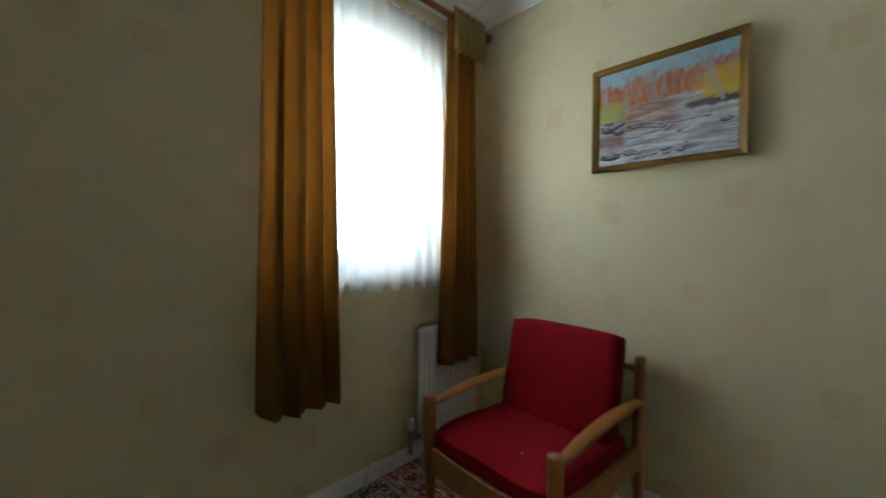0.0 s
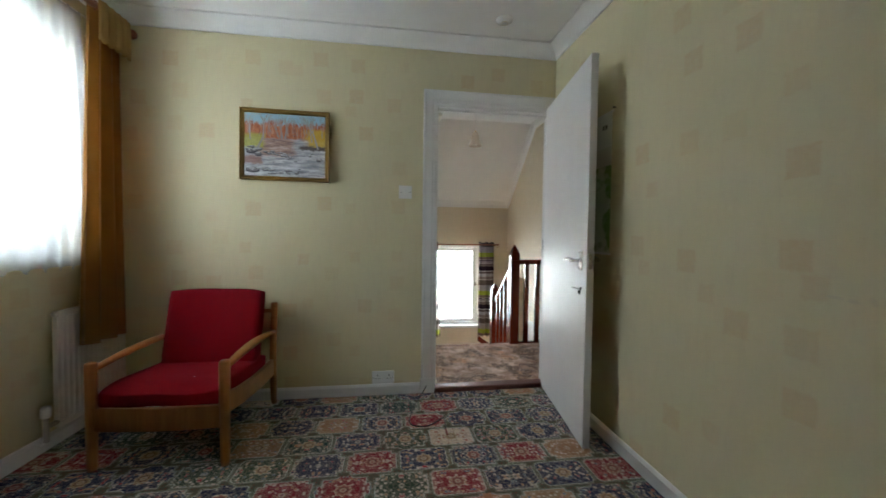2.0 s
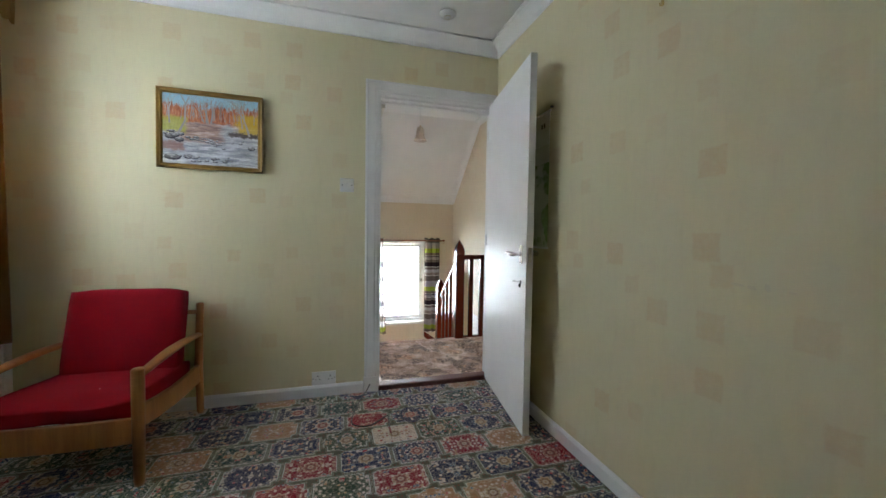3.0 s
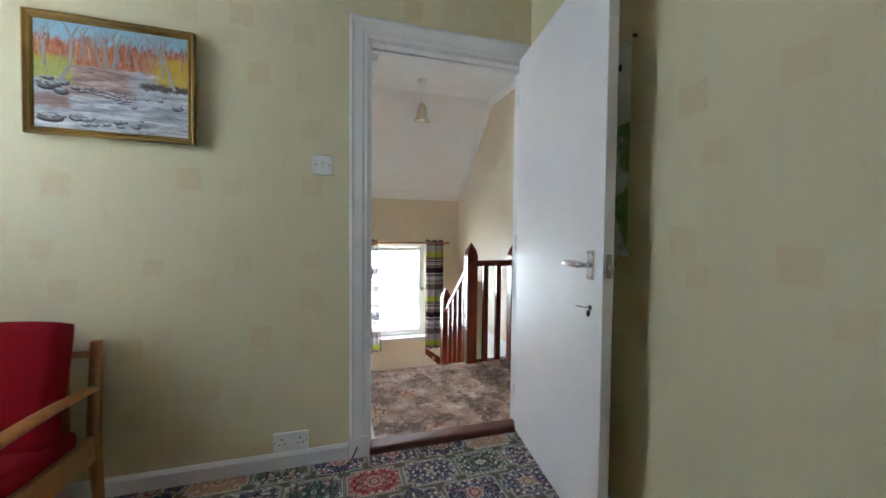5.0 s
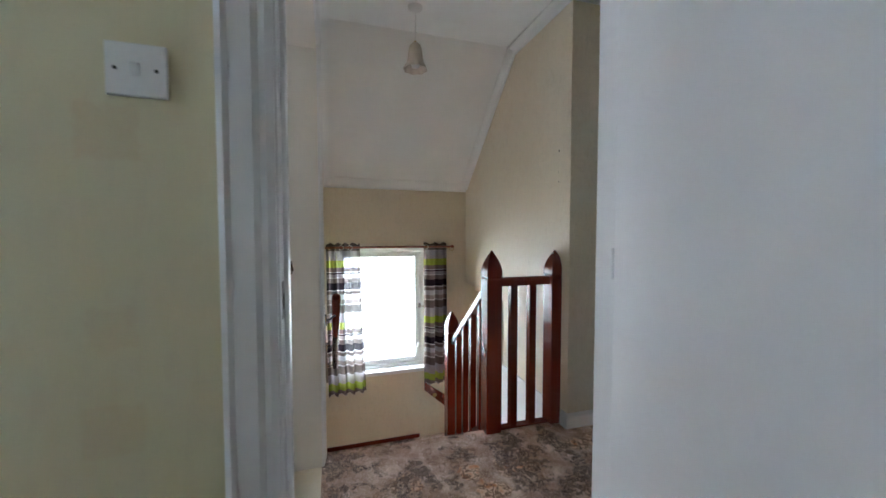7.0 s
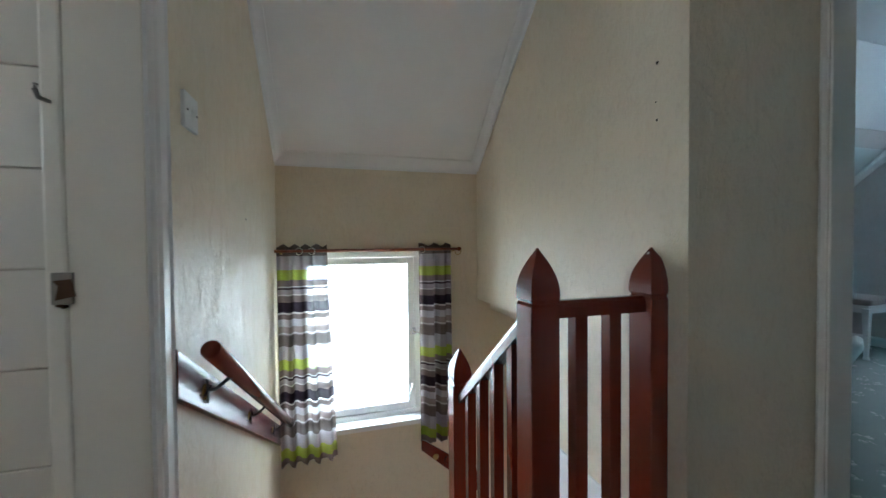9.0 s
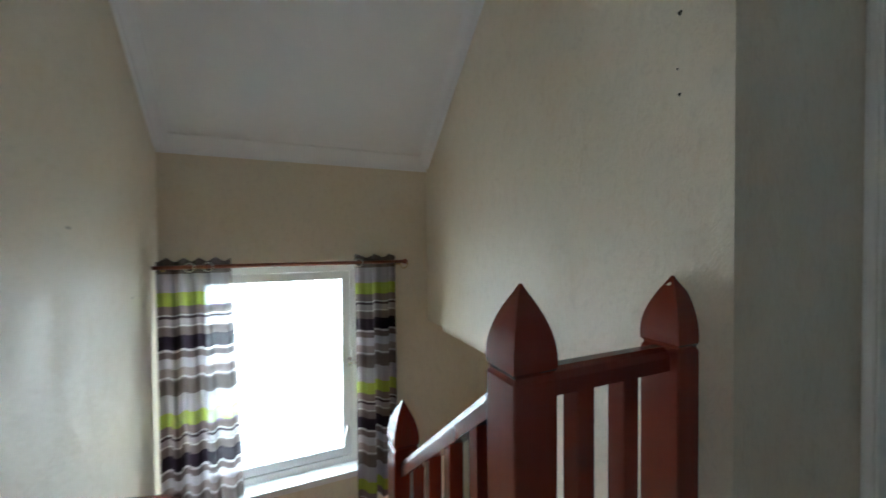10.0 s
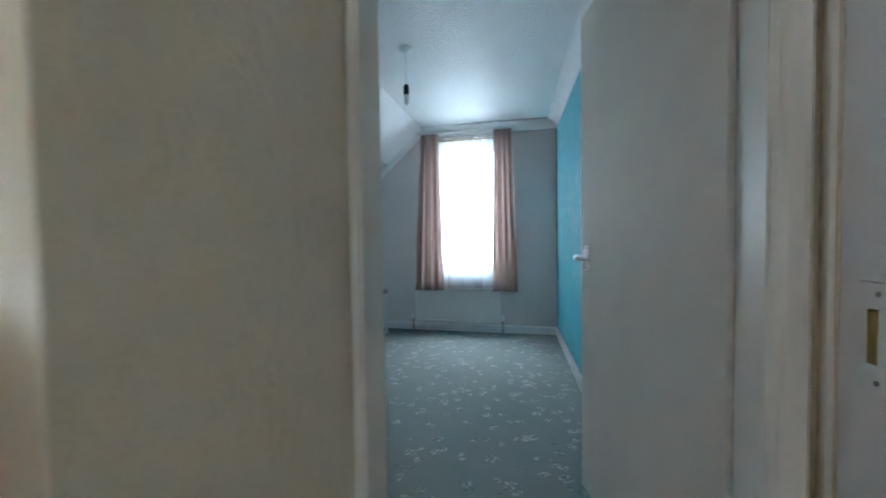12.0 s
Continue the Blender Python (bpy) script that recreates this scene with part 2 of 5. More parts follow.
    c = k.mix(k.math('MULTIPLY', line2, 0.7), c, (0.32, 0.34, 0.27))
    c = k.mix(0.55, c, k.mix(k.noise(420, 3), (0.3, 0.3, 0.3), (1.7, 1.7, 1.7)), 'MULTIPLY')
    c = k.mix(k.step(k.noise(1.6, 4), 0.3, 0.8), k.mix(1.0, c, (0.85, 0.85, 0.85), 'MULTIPLY'), c)
    k.color(k.mix(1.0, c, (1.62, 1.54, 1.62), 'MULTIPLY'))
    k.bump(k.math('ADD', k.noise(500, 2), k.noise(60, 3)), 0.5, 0.003)
    return k.m


def make_landing_carpet():
    """Worn carpet: greige scribbled ground, dark leaf clumps and outlined rust flowers."""
    k = Nodes("floral_carpet", 0.95, 0, 0.15)
    flat = k.vmath('MULTIPLY', k.co(), (1, 1, 0.3))
    wob = k.vmath('ADD', flat, k.vmath('SCALE', k.vmath('SUBTRACT', k.noise(16, 4, None, 0.6, 0, True), (0.5, 0.5, 0.5)), 0.10))
    ground = k.ramp(k.noise(6.0, 5, wob, 0.62), [(0.32, (0.13, 0.085, 0.062)), (0.44, (0.26, 0.19, 0.15)), (0.56, (0.37, 0.31, 0.27)), (0.68, (0.58, 0.54, 0.51))])
    squiggle = k.math('ABSOLUTE', k.math('SUBTRACT', k.noise(48.0, 3, wob, 0.5, 2.4), 0.5))
    c = k.mix(k.math('MULTIPLY', k.math('LESS_THAN', squiggle, 0.022), 0.55), ground, (0.62, 0.58, 0.55))
    # flowers: petals round a heart, drawn with dark outlines
    bloom = k.voronoi(5.2, wob, 'F1')
    r, g, b = k.sep(k.voronoi(5.2, wob, 'F1', "Color"))
    on = k.math('GREATER_THAN', r, 0.42)
    petal = k.voronoi(21.0, wob, 'F1')
    petal_edge = k.voronoi(21.0, wob, 'DISTANCE_TO_EDGE')
    flower = k.math('MULTIPLY', k.math('SUBTRACT', 1.0, k.step(bloom, 0.34, 0.42)), on)
    tint = k.ramp(g, [(0.0, (0.42, 0.20, 0.10)), (0.4, (0.46, 0.31, 0.20)), (0.7, (0.34, 0.16, 0.075))], smooth=False)
    petals = k.mix(k.step(petal, 0.10, 0.55), tint, (0.52, 0.43, 0.35))
    c = k.mix(k.math('MULTIPLY', flower, 0.85), c, petals)
    c = k.mix(k.math('MULTIPLY', k.math('MULTIPLY', flower, k.math('LESS_THAN', petal_edge, 0.07)), 0.8), c, (0.09, 0.05, 0.035))
    # dark leaf clumps, scribbled over with pale curls
    clump = k.step(k.noise(4.6, 5, k.vmath('ADD', wob, (4.0, 2.0, 0.0)), 0.66), 0.495, 0.545)
    leaf = k.step(k.noise(34.0, 3, wob, 0.6, 1.5), 0.36, 0.50)
    c = k.mix(k.math('MULTIPLY', k.math('MULTIPLY', clump, leaf), 0.92), c, (0.045, 0.034, 0.034))
    curl = k.math('LESS_THAN', k.math('ABSOLUTE', k.math('SUBTRACT', k.noise(62.0, 3, wob, 0.5, 2.0), 0.5)), 0.026)
    c = k.mix(k.math('MULTIPLY', k.math('MULTIPLY', curl, clump), 0.65), c, (0.46, 0.40, 0.36))
    ring = k.voronoi(11.0, wob, 'F1')
    rings = k.math('MULTIPLY', k.math('GREATER_THAN', ring, 0.27), k.math('LESS_THAN', ring, 0.33))
    c = k.mix(k.math('MULTIPLY', rings, 0.55), c, (0.11, 0.07, 0.05))
    c = k.mix(0.45, c, k.mix(k.noise(330, 3), (0.4, 0.4, 0.4), (1.6, 1.6, 1.6)), 'MULTIPLY')
    k.color(k.mix(1.0, c, (1.46, 1.24, 1.14), 'MULTIPLY'))
    k.bump(k.math('ADD', k.noise(420, 2), k.noise(50, 3)), 0.5, 0.004)
    return k.m


def make_teal_carpet():
    """Grey-green carpet with scattered small pale flowers."""
    k = Nodes("sprigged_carpet", 0.95, 0, 0.15)
    flat = k.vmath('MULTIPLY', k.co(), (1, 1, 0))
    wob = k.vmath('ADD', flat, k.vmath('SCALE', k.vmath('SUBTRACT', k.noise(40, 3, None, 0.6, 0, True), (0.5, 0.5, 0.5)), 0.03))
    d = k.voronoi(11.5, wob, 'F1')
    pet = k.voronoi(62.0, wob, 'F1')
    spot = k.math('MULTIPLY', k.math('LESS_THAN', d, 0.36), k.math('LESS_THAN', pet, 0.45))
    leaf = k.math('MULTIPLY', k.math('LESS_THAN', d, 0.42), k.math('LESS_THAN', k.voronoi(38.0, wob, 'F1'), 0.30))
    base = k.mix(k.noise(5, 5), (0.215, 0.245, 0.236), (0.280, 0.305, 0.292))
    base = k.mix(k.math('MULTIPLY', leaf, 0.5), base, (0.09, 0.125, 0.125))
    base = k.mix(k.math('MULTIPLY', spot, 0.75), base, (0.60, 0.55, 0.54))
    base = k.mix(0.4, base, k.mix(k.noise(350, 2), (0.5, 0.5, 0.5), (1.5, 1.5, 1.5)), 'MULTIPLY')
    k.color(base)
    k.bump(k.noise(400, 2), 0.5, 0.003)
    return k.m


def make_wood(name, a, b, rough, scale=1.0, axis=(1, 1, 0.08), coat=0.0, figure=1.0):
    k = Nodes(name, rough)
    v = k.stretch(k.co(), axis)
    n = k.noise(38.0 * scale, 6, v, 0.6, 0.9)
    fine = k.noise(240.0 * scale, 3, v)
    c = k.mix(k.step(n, 0.3, 0.72), a, b)
    c = k.mix(k.math('MULTIPLY', k.step(fine, 0.5, 0.7), 0.25 * figure), c, tuple(q * 0.6 for q in a))
    k.color(c)
    k.rough(k.math('MULTIPLY_ADD', n, 0.16 * figure, rough - 0.06 * figure))
    k.bump(fine, 0.12 * figure, 0.0008)
    k.bsdf.inputs["Coat Weight"].default_value = coat
    k.bsdf.inputs["Coat Roughness"].default_value = 0.12
    return k.m


def make_fabric(name, a, b, weave=700.0, rough=0.95, sheen=0.3, through_light=0.0):
    k = Nodes(name, rough, 0, 0.2)
    c = k.mix(k.noise(6.0, 5), a, b)
    c = k.mix(0.4, c, k.mix(k.noise(weave, 2), (0.55, 0.55, 0.55), (1.4, 1.4, 1.4)), 'MULTIPLY')
    k.color(c)
    k.bsdf.inputs["Sheen Weight"].default_value = sheen
    k.bump(k.noise(weave, 2), 0.4, 0.001)
    if through_light:
        glow, both = k.n("BsdfTranslucent"), k.n("MixShader")
        k.put(glow.inputs[0], tuple(min(1.0, v * 1.6) for v in b))
        both.inputs[0].default_value = through_light
        k.t.links.new(k.bsdf.outputs[0], both.inputs[1])
        k.t.links.new(glow.outputs[0], both.inputs[2])
        k.t.links.new(both.outputs[0], k.t.nodes["Material Output"].inputs[0])
    return k.m


def make_net(name, see=0.42, tint=(0.9, 0.94, 0.97)):
    """Sheer white net: part open weave, part fibre that glows with light from behind."""
    k = Nodes(name)
    t = k.t
    trl, dif, tra = k.n("BsdfTranslucent"), k.n("BsdfDiffuse"), k.n("BsdfTransparent")
    k.put(trl.inputs[0], tint)
    k.put(dif.inputs[0], tint)
    fibre, cloth = k.n("MixShader"), k.n("MixShader")
    fibre.inputs[0].default_value = 0.35
    t.links.new(trl.outputs[0], fibre.inputs[1])
    t.links.new(dif.outputs[0], fibre.inputs[2])
    x, y, z = k.sep(k.co())
    mesh = k.math('MULTIPLY_ADD', k.noise(260, 2), 0.25, see - 0.12)
    k.put(cloth.inputs[0], k.math('SUBTRACT', 1.0, mesh))
    t.links.new(tra.outputs[0], cloth.inputs[1])
    t.links.new(fibre.outputs[0], cloth.inputs[2])
    t.links.new(cloth.outputs[0], t.nodes["Material Output"].inputs[0])
    return k.m


def make_striped_sheer():
    """Sheer voile with woven bands of grey, brown, dark plum and lime, repeating down the drop."""
    k = Nodes("striped_voile")
    t = k.t
    x, y, z = k.sep(k.co())
    v = k.math('FRACT', k.math('DIVIDE', k.math('SUBTRACT', 1.037, z), 0.555))
    lay = [(0.0, (0.17, 0.145, 0.13)), (0.12, (0.50, 0.48, 0.50)), (0.27, (0.47, 0.58, 0.09)), (0.385, (0.24, 0.19, 0.165)), (0.455, (0.80, 0.78, 0.75)), (0.468, (0.07, 0.05, 0.055)),
           (0.49, (0.45, 0.41, 0.42)), (0.545, (0.80, 0.78, 0.75)), (0.558, (0.22, 0.18, 0.165)), (0.63, (0.035, 0.024, 0.036)), (0.745, (0.80, 0.78, 0.78)), (0.765, (0.19, 0.155, 0.145)),
           (0.82, (0.62, 0.61, 0.64)), (0.90, (0.34, 0.29, 0.27)), (0.97, (0.78, 0.77, 0.76)), (0.985, (0.30, 0.26, 0.25))]
    c = k.ramp(v, lay, smooth=False)
    o = k.ramp(v, [(p, ((1 - 0.15 * (sum(q) > 1.1)),) * 3) for p, q in lay], smooth=False)
    fibre, cloth = k.n("MixShader"), k.n("MixShader")
    trl, dif, tra = k.n("BsdfTranslucent"), k.n("BsdfDiffuse"), k.n("BsdfTransparent")
    c = k.mix(0.25, c, k.mix(k.noise(300, 2), (0.6, 0.6, 0.6), (1.4, 1.4, 1.4)), 'MULTIPLY')
    c = k.mix(1.0, c, (0.72, 0.67, 0.67), 'MULTIPLY')
    k.put(trl.inputs[0], c)
    k.put(dif.inputs[0], c)
    fibre.inputs[0].default_value = 0.72
    t.links.new(trl.outputs[0], fibre.inputs[1])
    t.links.new(dif.outputs[0], fibre.inputs[2])
    k.put(cloth.inputs[0], k.math('MULTIPLY', k.sep(o)[0], 0.975))
    t.links.new(tra.outputs[0], cloth.inputs[1])
    t.links.new(fibre.outputs[0], cloth.inputs[2])
    t.links.new(cloth.outputs[0], t.nodes["Material Output"].inputs[0])
    return k.m


def make_glass(name, gloss=0.08, rough=0.02):
    """A thin pane: clear to light, with a faint mirror sheen."""
    k = Nodes(name)
    t = k.t
    tra, glo, mixs = k.n("BsdfTransparent"), k.n("BsdfGlossy"), k.n("MixShader")
    tra.inputs[0].default_value = (0.96, 0.98, 0.98, 1)
    glo.inputs["Roughness"].default_value = rough
    mixs.inputs[0].default_value = gloss
    t.links.new(tra.outputs[0], mixs.inputs[1])
    t.links.new(glo.outputs[0], mixs.inputs[2])
    t.links.new(mixs.outputs[0], t.nodes["Material Output"].inputs[0])
    return k.m


def make_obscure_glass():
    """Rippled obscure glass: scatters part of the daylight, lets a blurred view through."""
    k = Nodes("obscure_glass")
    t = k.t
    tra, trl, glo, scatter, both = k.n("BsdfTransparent"), k.n("BsdfTranslucent"), k.n("BsdfGlossy"), k.n("MixShader"), k.n("MixShader")
    k.put(tra.inputs[0], (0.94, 0.97, 0.97))
    k.put(trl.inputs[0], (0.92, 0.95, 0.96))
    glo.inputs["Roughness"].default_value = 0.12
    relief = k.noise(55.0, 4, None, 0.55, 1.5)
    k.put(scatter.inputs[0], k.math('MULTIPLY_ADD', k.step(relief, 0.35, 0.65), 0.24, 0.16))
    t.links.new(tra.outputs[0], scatter.inputs[1])
    t.links.new(trl.outputs[0], scatter.inputs[2])
    both.inputs[0].default_value = 0.06
    t.links.new(scatter.outputs[0], both.inputs[1])
    t.links.new(glo.outputs[0], both.inputs[2])
    t.links.new(both.outputs[0], t.nodes["Material Output"].inputs[0])
    bump = k.n("Bump")
    k.put(bump.inputs["Height"], relief)
    bump.inputs["Strength"].default_value = 0.6
    bump.inputs["Distance"].default_value = 0.004
    t.links.new(bump.outputs[0], glo.inputs["Normal"])
    return k.m


def make_sky(name, low, high, z0, z1, tint, foliage=None):
    """Overcast sky outside a window, radiance from low at the horizon to high overhead; foliage: height under which
    blurred bushes show.
    """
    k = Nodes(name)
    em = k.n("Emission")
    x, y, z = k.sep(k.co())
    f = k.step(z, z0, z1)
    k.put(em.inputs[1], k.math('MULTIPLY_ADD', f, high - low, low))
    col = k.mix(k.step(k.noise(0.5, 3), 0.3, 0.7), tuple(c * 0.93 for c in tint), tint)
    if foliage is not None:
        n = k.noise(1.1, 5)
        edge = k.math('ADD', z, k.math('MULTIPLY', k.math('SUBTRACT', n, 0.5), 1.6))
        m = k.math('SUBTRACT', 1.0, k.step(edge, foliage - 1.0, foliage + 0.5))
        leaves = k.ramp(k.noise(5.0, 6, k.stretch(k.co(), (1, 0.7, 1.5)), 0.7, 2.5),
                        [(0.3, (0.010, 0.014, 0.016)), (0.45, (0.019, 0.024, 0.022)), (0.58, (0.033, 0.038, 0.040)), (0.72, (0.055, 0.060, 0.064))])
        col = k.mix(m, col, leaves)
    k.put(em.inputs[0], col)
    k.t.links.new(em.outputs[0], k.t.nodes["Material Output"].inputs[0])
    return k.m


def make_tiles():
    k = Nodes("white_glazed_tile", 0.18)
    info = k.n("ObjectInfo")
    c = k.mix(info.outputs["Random"], (0.70, 0.67, 0.62), (0.76, 0.73, 0.69))
    k.color(k.mix(k.math('MULTIPLY', k.noise(9, 4), 0.3), c, (0.60, 0.56, 0.50)))
    k.bump(k.noise(14, 2), 0.05, 0.002)
    return k.m


def make_painting():
    """Loose autumn river scene: blue sky, rust woods, yellow banks, red-brown pool and pale water."""
    k = Nodes("oil_paint", 0.5)
    x, y, z = k.sep(k.co())
    rag = k.math('MULTIPLY', k.math('SUBTRACT', k.noise(30, 5, None, 0.65, 0.8), 0.5), 0.055)
    v = k.math('ADD', z, rag)
    w = k.math('ADD', y, k.math('MULTIPLY', k.math('SUBTRACT', k.noise(24, 4), 0.5), 0.09))

    def between(q, a, b, soft=0.012):
        return k.math('MULTIPLY', k.step(q, a - soft, a + soft), k.math('SUBTRACT', 1.0, k.step(q, b - soft, b + soft)))
    # water below, woods above
    streak = k.noise(26, 5, k.stretch(k.co(), (1, 0.35, 2.2)), 0.65, 0.6)
    water = k.ramp(streak, [(0.30, (0.16, 0.17, 0.22)), (0.44, (0.34, 0.35, 0.40)), (0.55, (0.52, 0.53, 0.57)), (0.68, (0.70, 0.71, 0.74))])
    pool = k.math('MULTIPLY', between(w, -0.06, 0.17, 0.03), between(v, -0.07, 0.045, 0.02))
    water = k.mix(k.math('MULTIPLY', pool, 0.8), water, k.ramp(streak, [(0.35, (0.20, 0.10, 0.075)), (0.55, (0.40, 0.22, 0.15)), (0.7, (0.55, 0.42, 0.36))]))
    water = k.mix(k.math('MULTIPLY', k.math('MULTIPLY', between(w, 0.14, 0.3), between(v, -0.125, -0.075)), 0.8), water, (0.26, 0.12, 0.09))
    twig = k.noise(42, 5, k.stretch(k.co(), (1, 2.2, 0.55)), 0.7, 0.5)
    woods = k.ramp(twig, [(0.30, (0.20, 0.05, 0.03)), (0.44, (0.42, 0.12, 0.05)), (0.56, (0.56, 0.21, 0.09)), (0.68, (0.60, 0.40, 0.30))])
    sky = k.mix(k.noise(12, 3), (0.24, 0.46, 0.62), (0.42, 0.60, 0.70))
    woods = k.mix(k.step(k.math('ADD', v, k.math('MULTIPLY', k.math('SUBTRACT', twig, 0.5), 0.18)), 0.125, 0.16), woods, sky)
    c = k.mix(k.step(v, 0.035, 0.055), water, woods)
    right = k.math('MULTIPLY', k.math('SUBTRACT', 1.0, k.step(w, -0.15, -0.11)), between(v, 0.0, 0.11))
    c = k.mix(k.math('MULTIPLY', right, 0.9), c, k.mix(twig, (0.50, 0.26, 0.02), (0.74, 0.56, 0.05)))
    left = k.math('MULTIPLY', k.step(w, 0.11, 0.15), between(v, -0.02, 0.07))
    c = k.mix(k.math('MULTIPLY', left, 0.9), c, k.mix(twig, (0.20, 0.22, 0.03), (0.62, 0.58, 0.10)))
    shore = k.math('MULTIPLY', k.math('SUBTRACT', 1.0, k.step(w, -0.11, -0.08)), between(v, -0.022, 0.004, 0.006))
    c = k.mix(k.math('MULTIPLY', shore, 0.9), c, (0.07, 0.045, 0.04))
    strokes = k.noise(150, 4, k.stretch(k.co(), (1, 0.6, 1.1)))
    c = k.mix(0.5, c, k.mix(strokes, (0.55, 0.55, 0.55), (1.45, 1.45, 1.45)), 'MULTIPLY')
    k.color(c)
    k.bump(strokes, 0.4, 0.002)
    return k.m


def make_poster():
    k = Nodes("map_paper", 0.6)
    x, y, z = k.sep(k.co())
    c = k.mix(k.math('GREATER_THAN', z, 1.6), (0.66, 0.70, 0.60), (0.74, 0.76, 0.72))
    blob = k.step(k.noise(5.0, 4), 0.47, 0.55)
    c = k.mix(k.math('MULTIPLY', blob, k.math('LESS_THAN', z, 1.5)), c, (0.20, 0.34, 0.10))
    k.color(c)
    return k.m


M = dict(
    wallpaper=make_wallpaper(),
    cream=make_plain_paper("cream_embossed_paper", (0.695, 0.608, 0.462), (0.775, 0.692, 0.56), 0.42, 0.68),
    lilac=make_plain_paper("pale_mauve_paper", (0.60, 0.575, 0.57), (0.67, 0.645, 0.635), 0.7, 0.2),
    blue=make_blue_paper(),
    ceiling=paint("matt_white_ceiling", (0.86, 0.855, 0.86), 0.8, 0.02, 90, 0.15),
    artex=make_artex(),
    coving=paint("white_coving", (0.86, 0.86, 0.865), 0.6, 0.02),
    gloss=paint("white_gloss_paint", (0.82, 0.815, 0.825), 0.36, 0.025, 25, 0.06),
    gloss_old=paint("yellowed_gloss_paint", (0.83, 0.795, 0.735), 0.38, 0.03, 25, 0.05),
    upvc=paint("white_window_frame", (0.82, 0.84, 0.85), 0.3, 0.02),
    persian=make_persian(), floral=make_landing_carpet(), teal=make_teal_carpet(),
    mahogany=make_wood("red_varnished_wood", (0.150, 0.0205, 0.0078), (0.162, 0.0225, 0.0084), 0.26, 0.7, (1, 1, 0.2), coat=0.15, figure=0.08),
    pole=make_wood("stained_pole_wood", (0.20, 0.045, 0.015), (0.30, 0.080, 0.028), 0.3, 0.8, (0.08, 1, 1), 0.3),
    beech=make_wood("honey_beech", (0.31, 0.118, 0.028), (0.43, 0.180, 0.048), 0.38, 0.8, coat=0.15),
    strip=make_wood("dark_threshold_wood", (0.085, 0.022, 0.014), (0.14, 0.042, 0.028), 0.45, 0.8, (1, 0.08, 1)),
    red=make_fabric("crimson_wool", (0.205, 0.0015, 0.008), (0.275, 0.0035, 0.012), 900, 0.95, 0.0),
    gold=make_fabric("mustard_brocade", (0.22, 0.096, 0.013), (0.34, 0.155, 0.024), 600, 0.5, 0.1, 0.12),
    gold_light=make_fabric("pale_gold_lining", (0.42, 0.27, 0.09), (0.52, 0.36, 0.14), 600, 0.6, 0.1),
    mauve=make_fabric("dusky_pink_cotton", (0.33, 0.245, 0.225), (0.40, 0.30, 0.275), 600, through_light=0.12),
    grey_pad=make_fabric("grey_velour", (0.28, 0.26, 0.26), (0.34, 0.32, 0.32), 700),
    net=make_net("white_net", 0.5, (0.80, 0.85, 0.90)), net2=make_net("white_net_plain", 0.5, (0.80, 0.85, 0.90)),
    voile=make_striped_sheer(), glass=make_glass("window_glass"), obscure=make_obscure_glass(),
    chrome=paint("satin_aluminium", (0.80, 0.80, 0.82), 0.22, 0.03, 40, 0.03, 1.0),
    brass=paint("worn_brass", (0.55, 0.38, 0.14), 0.35, 0.12, 40, 0.05, 1.0),
    steel=paint("dull_steel", (0.42, 0.40, 0.38), 0.4, 0.15, 60, 0.1, 1.0),
    dark=paint("black_plastic", (0.02, 0.02, 0.022), 0.4),
    gilt=paint("gilt_moulding", (0.42, 0.25, 0.06), 0.38, 0.22, 140, 0.4, 0.55),
    plastic=paint("white_plastic", (0.80, 0.80, 0.80), 0.3, 0.02),
    radiator=paint("radiator_enamel", (0.76, 0.75, 0.73), 0.3, 0.03),
    tile=make_tiles(), grout=paint("tile_grout", (0.60, 0.56, 0.50), 0.9),
    painting=make_painting(), poster=make_poster(),
    trunk=paint("pale_trunk_paint", (0.50, 0.47, 0.46), 0.6, 0.2, 200, 0.5),
    rockpaint=paint("dark_rock_paint", (0.065, 0.055, 0.09), 0.6, 0.25, 200, 0.5),
    palerock=paint("pale_rock_paint", (0.66, 0.66, 0.70), 0.6, 0.2, 200, 0.5), midrock=paint("grey_rock_paint", (0.36, 0.35, 0.38), 0.6, 0.3, 160, 0.5),
    shade=make_net("frosted_shade", 0.40, (0.92, 0.84, 0.76)),
    scuff=paint("grey_scuff", (0.68, 0.61, 0.43), 0.8, 0.05),
    # near-black that stands in for the shade inside holes
    hole_shade=paint("dark_hole", (0.035, 0.03, 0.025), 0.9),
    rust=paint("bare_splintered_wood", (0.16, 0.085, 0.045), 0.9, 0.3),
)


# ---- mesh helpers ----
def mesh_of(name, bm, smooth=False):
    bmesh.ops.recalc_face_normals(bm, faces=bm.faces[:])
    me = bpy.data.meshes.new(name)
    bm.to_mesh(me)
    bm.free()
    if smooth:
        for p in me.polygons:
            p.use_smooth = True
    return me


def part(name, bm, material, parent=None, label="", smooth=False):
    ob = new(name, mesh_of(name, bm, smooth))
    ob.data.materials.append(M[material])
    if parent is not None:
        ob.parent = parent
    if label:
        ob["label"] = label
    return ob


def thing(name, label, category, group="", at=None):
    ob = new(name)
    ob.empty_display_size = 0.05
    if at is not None:
        ob.matrix_basis = at
    return tagged(ob, label, category, group)


def setting(ob):
    return tagged(ob, kind="structure")


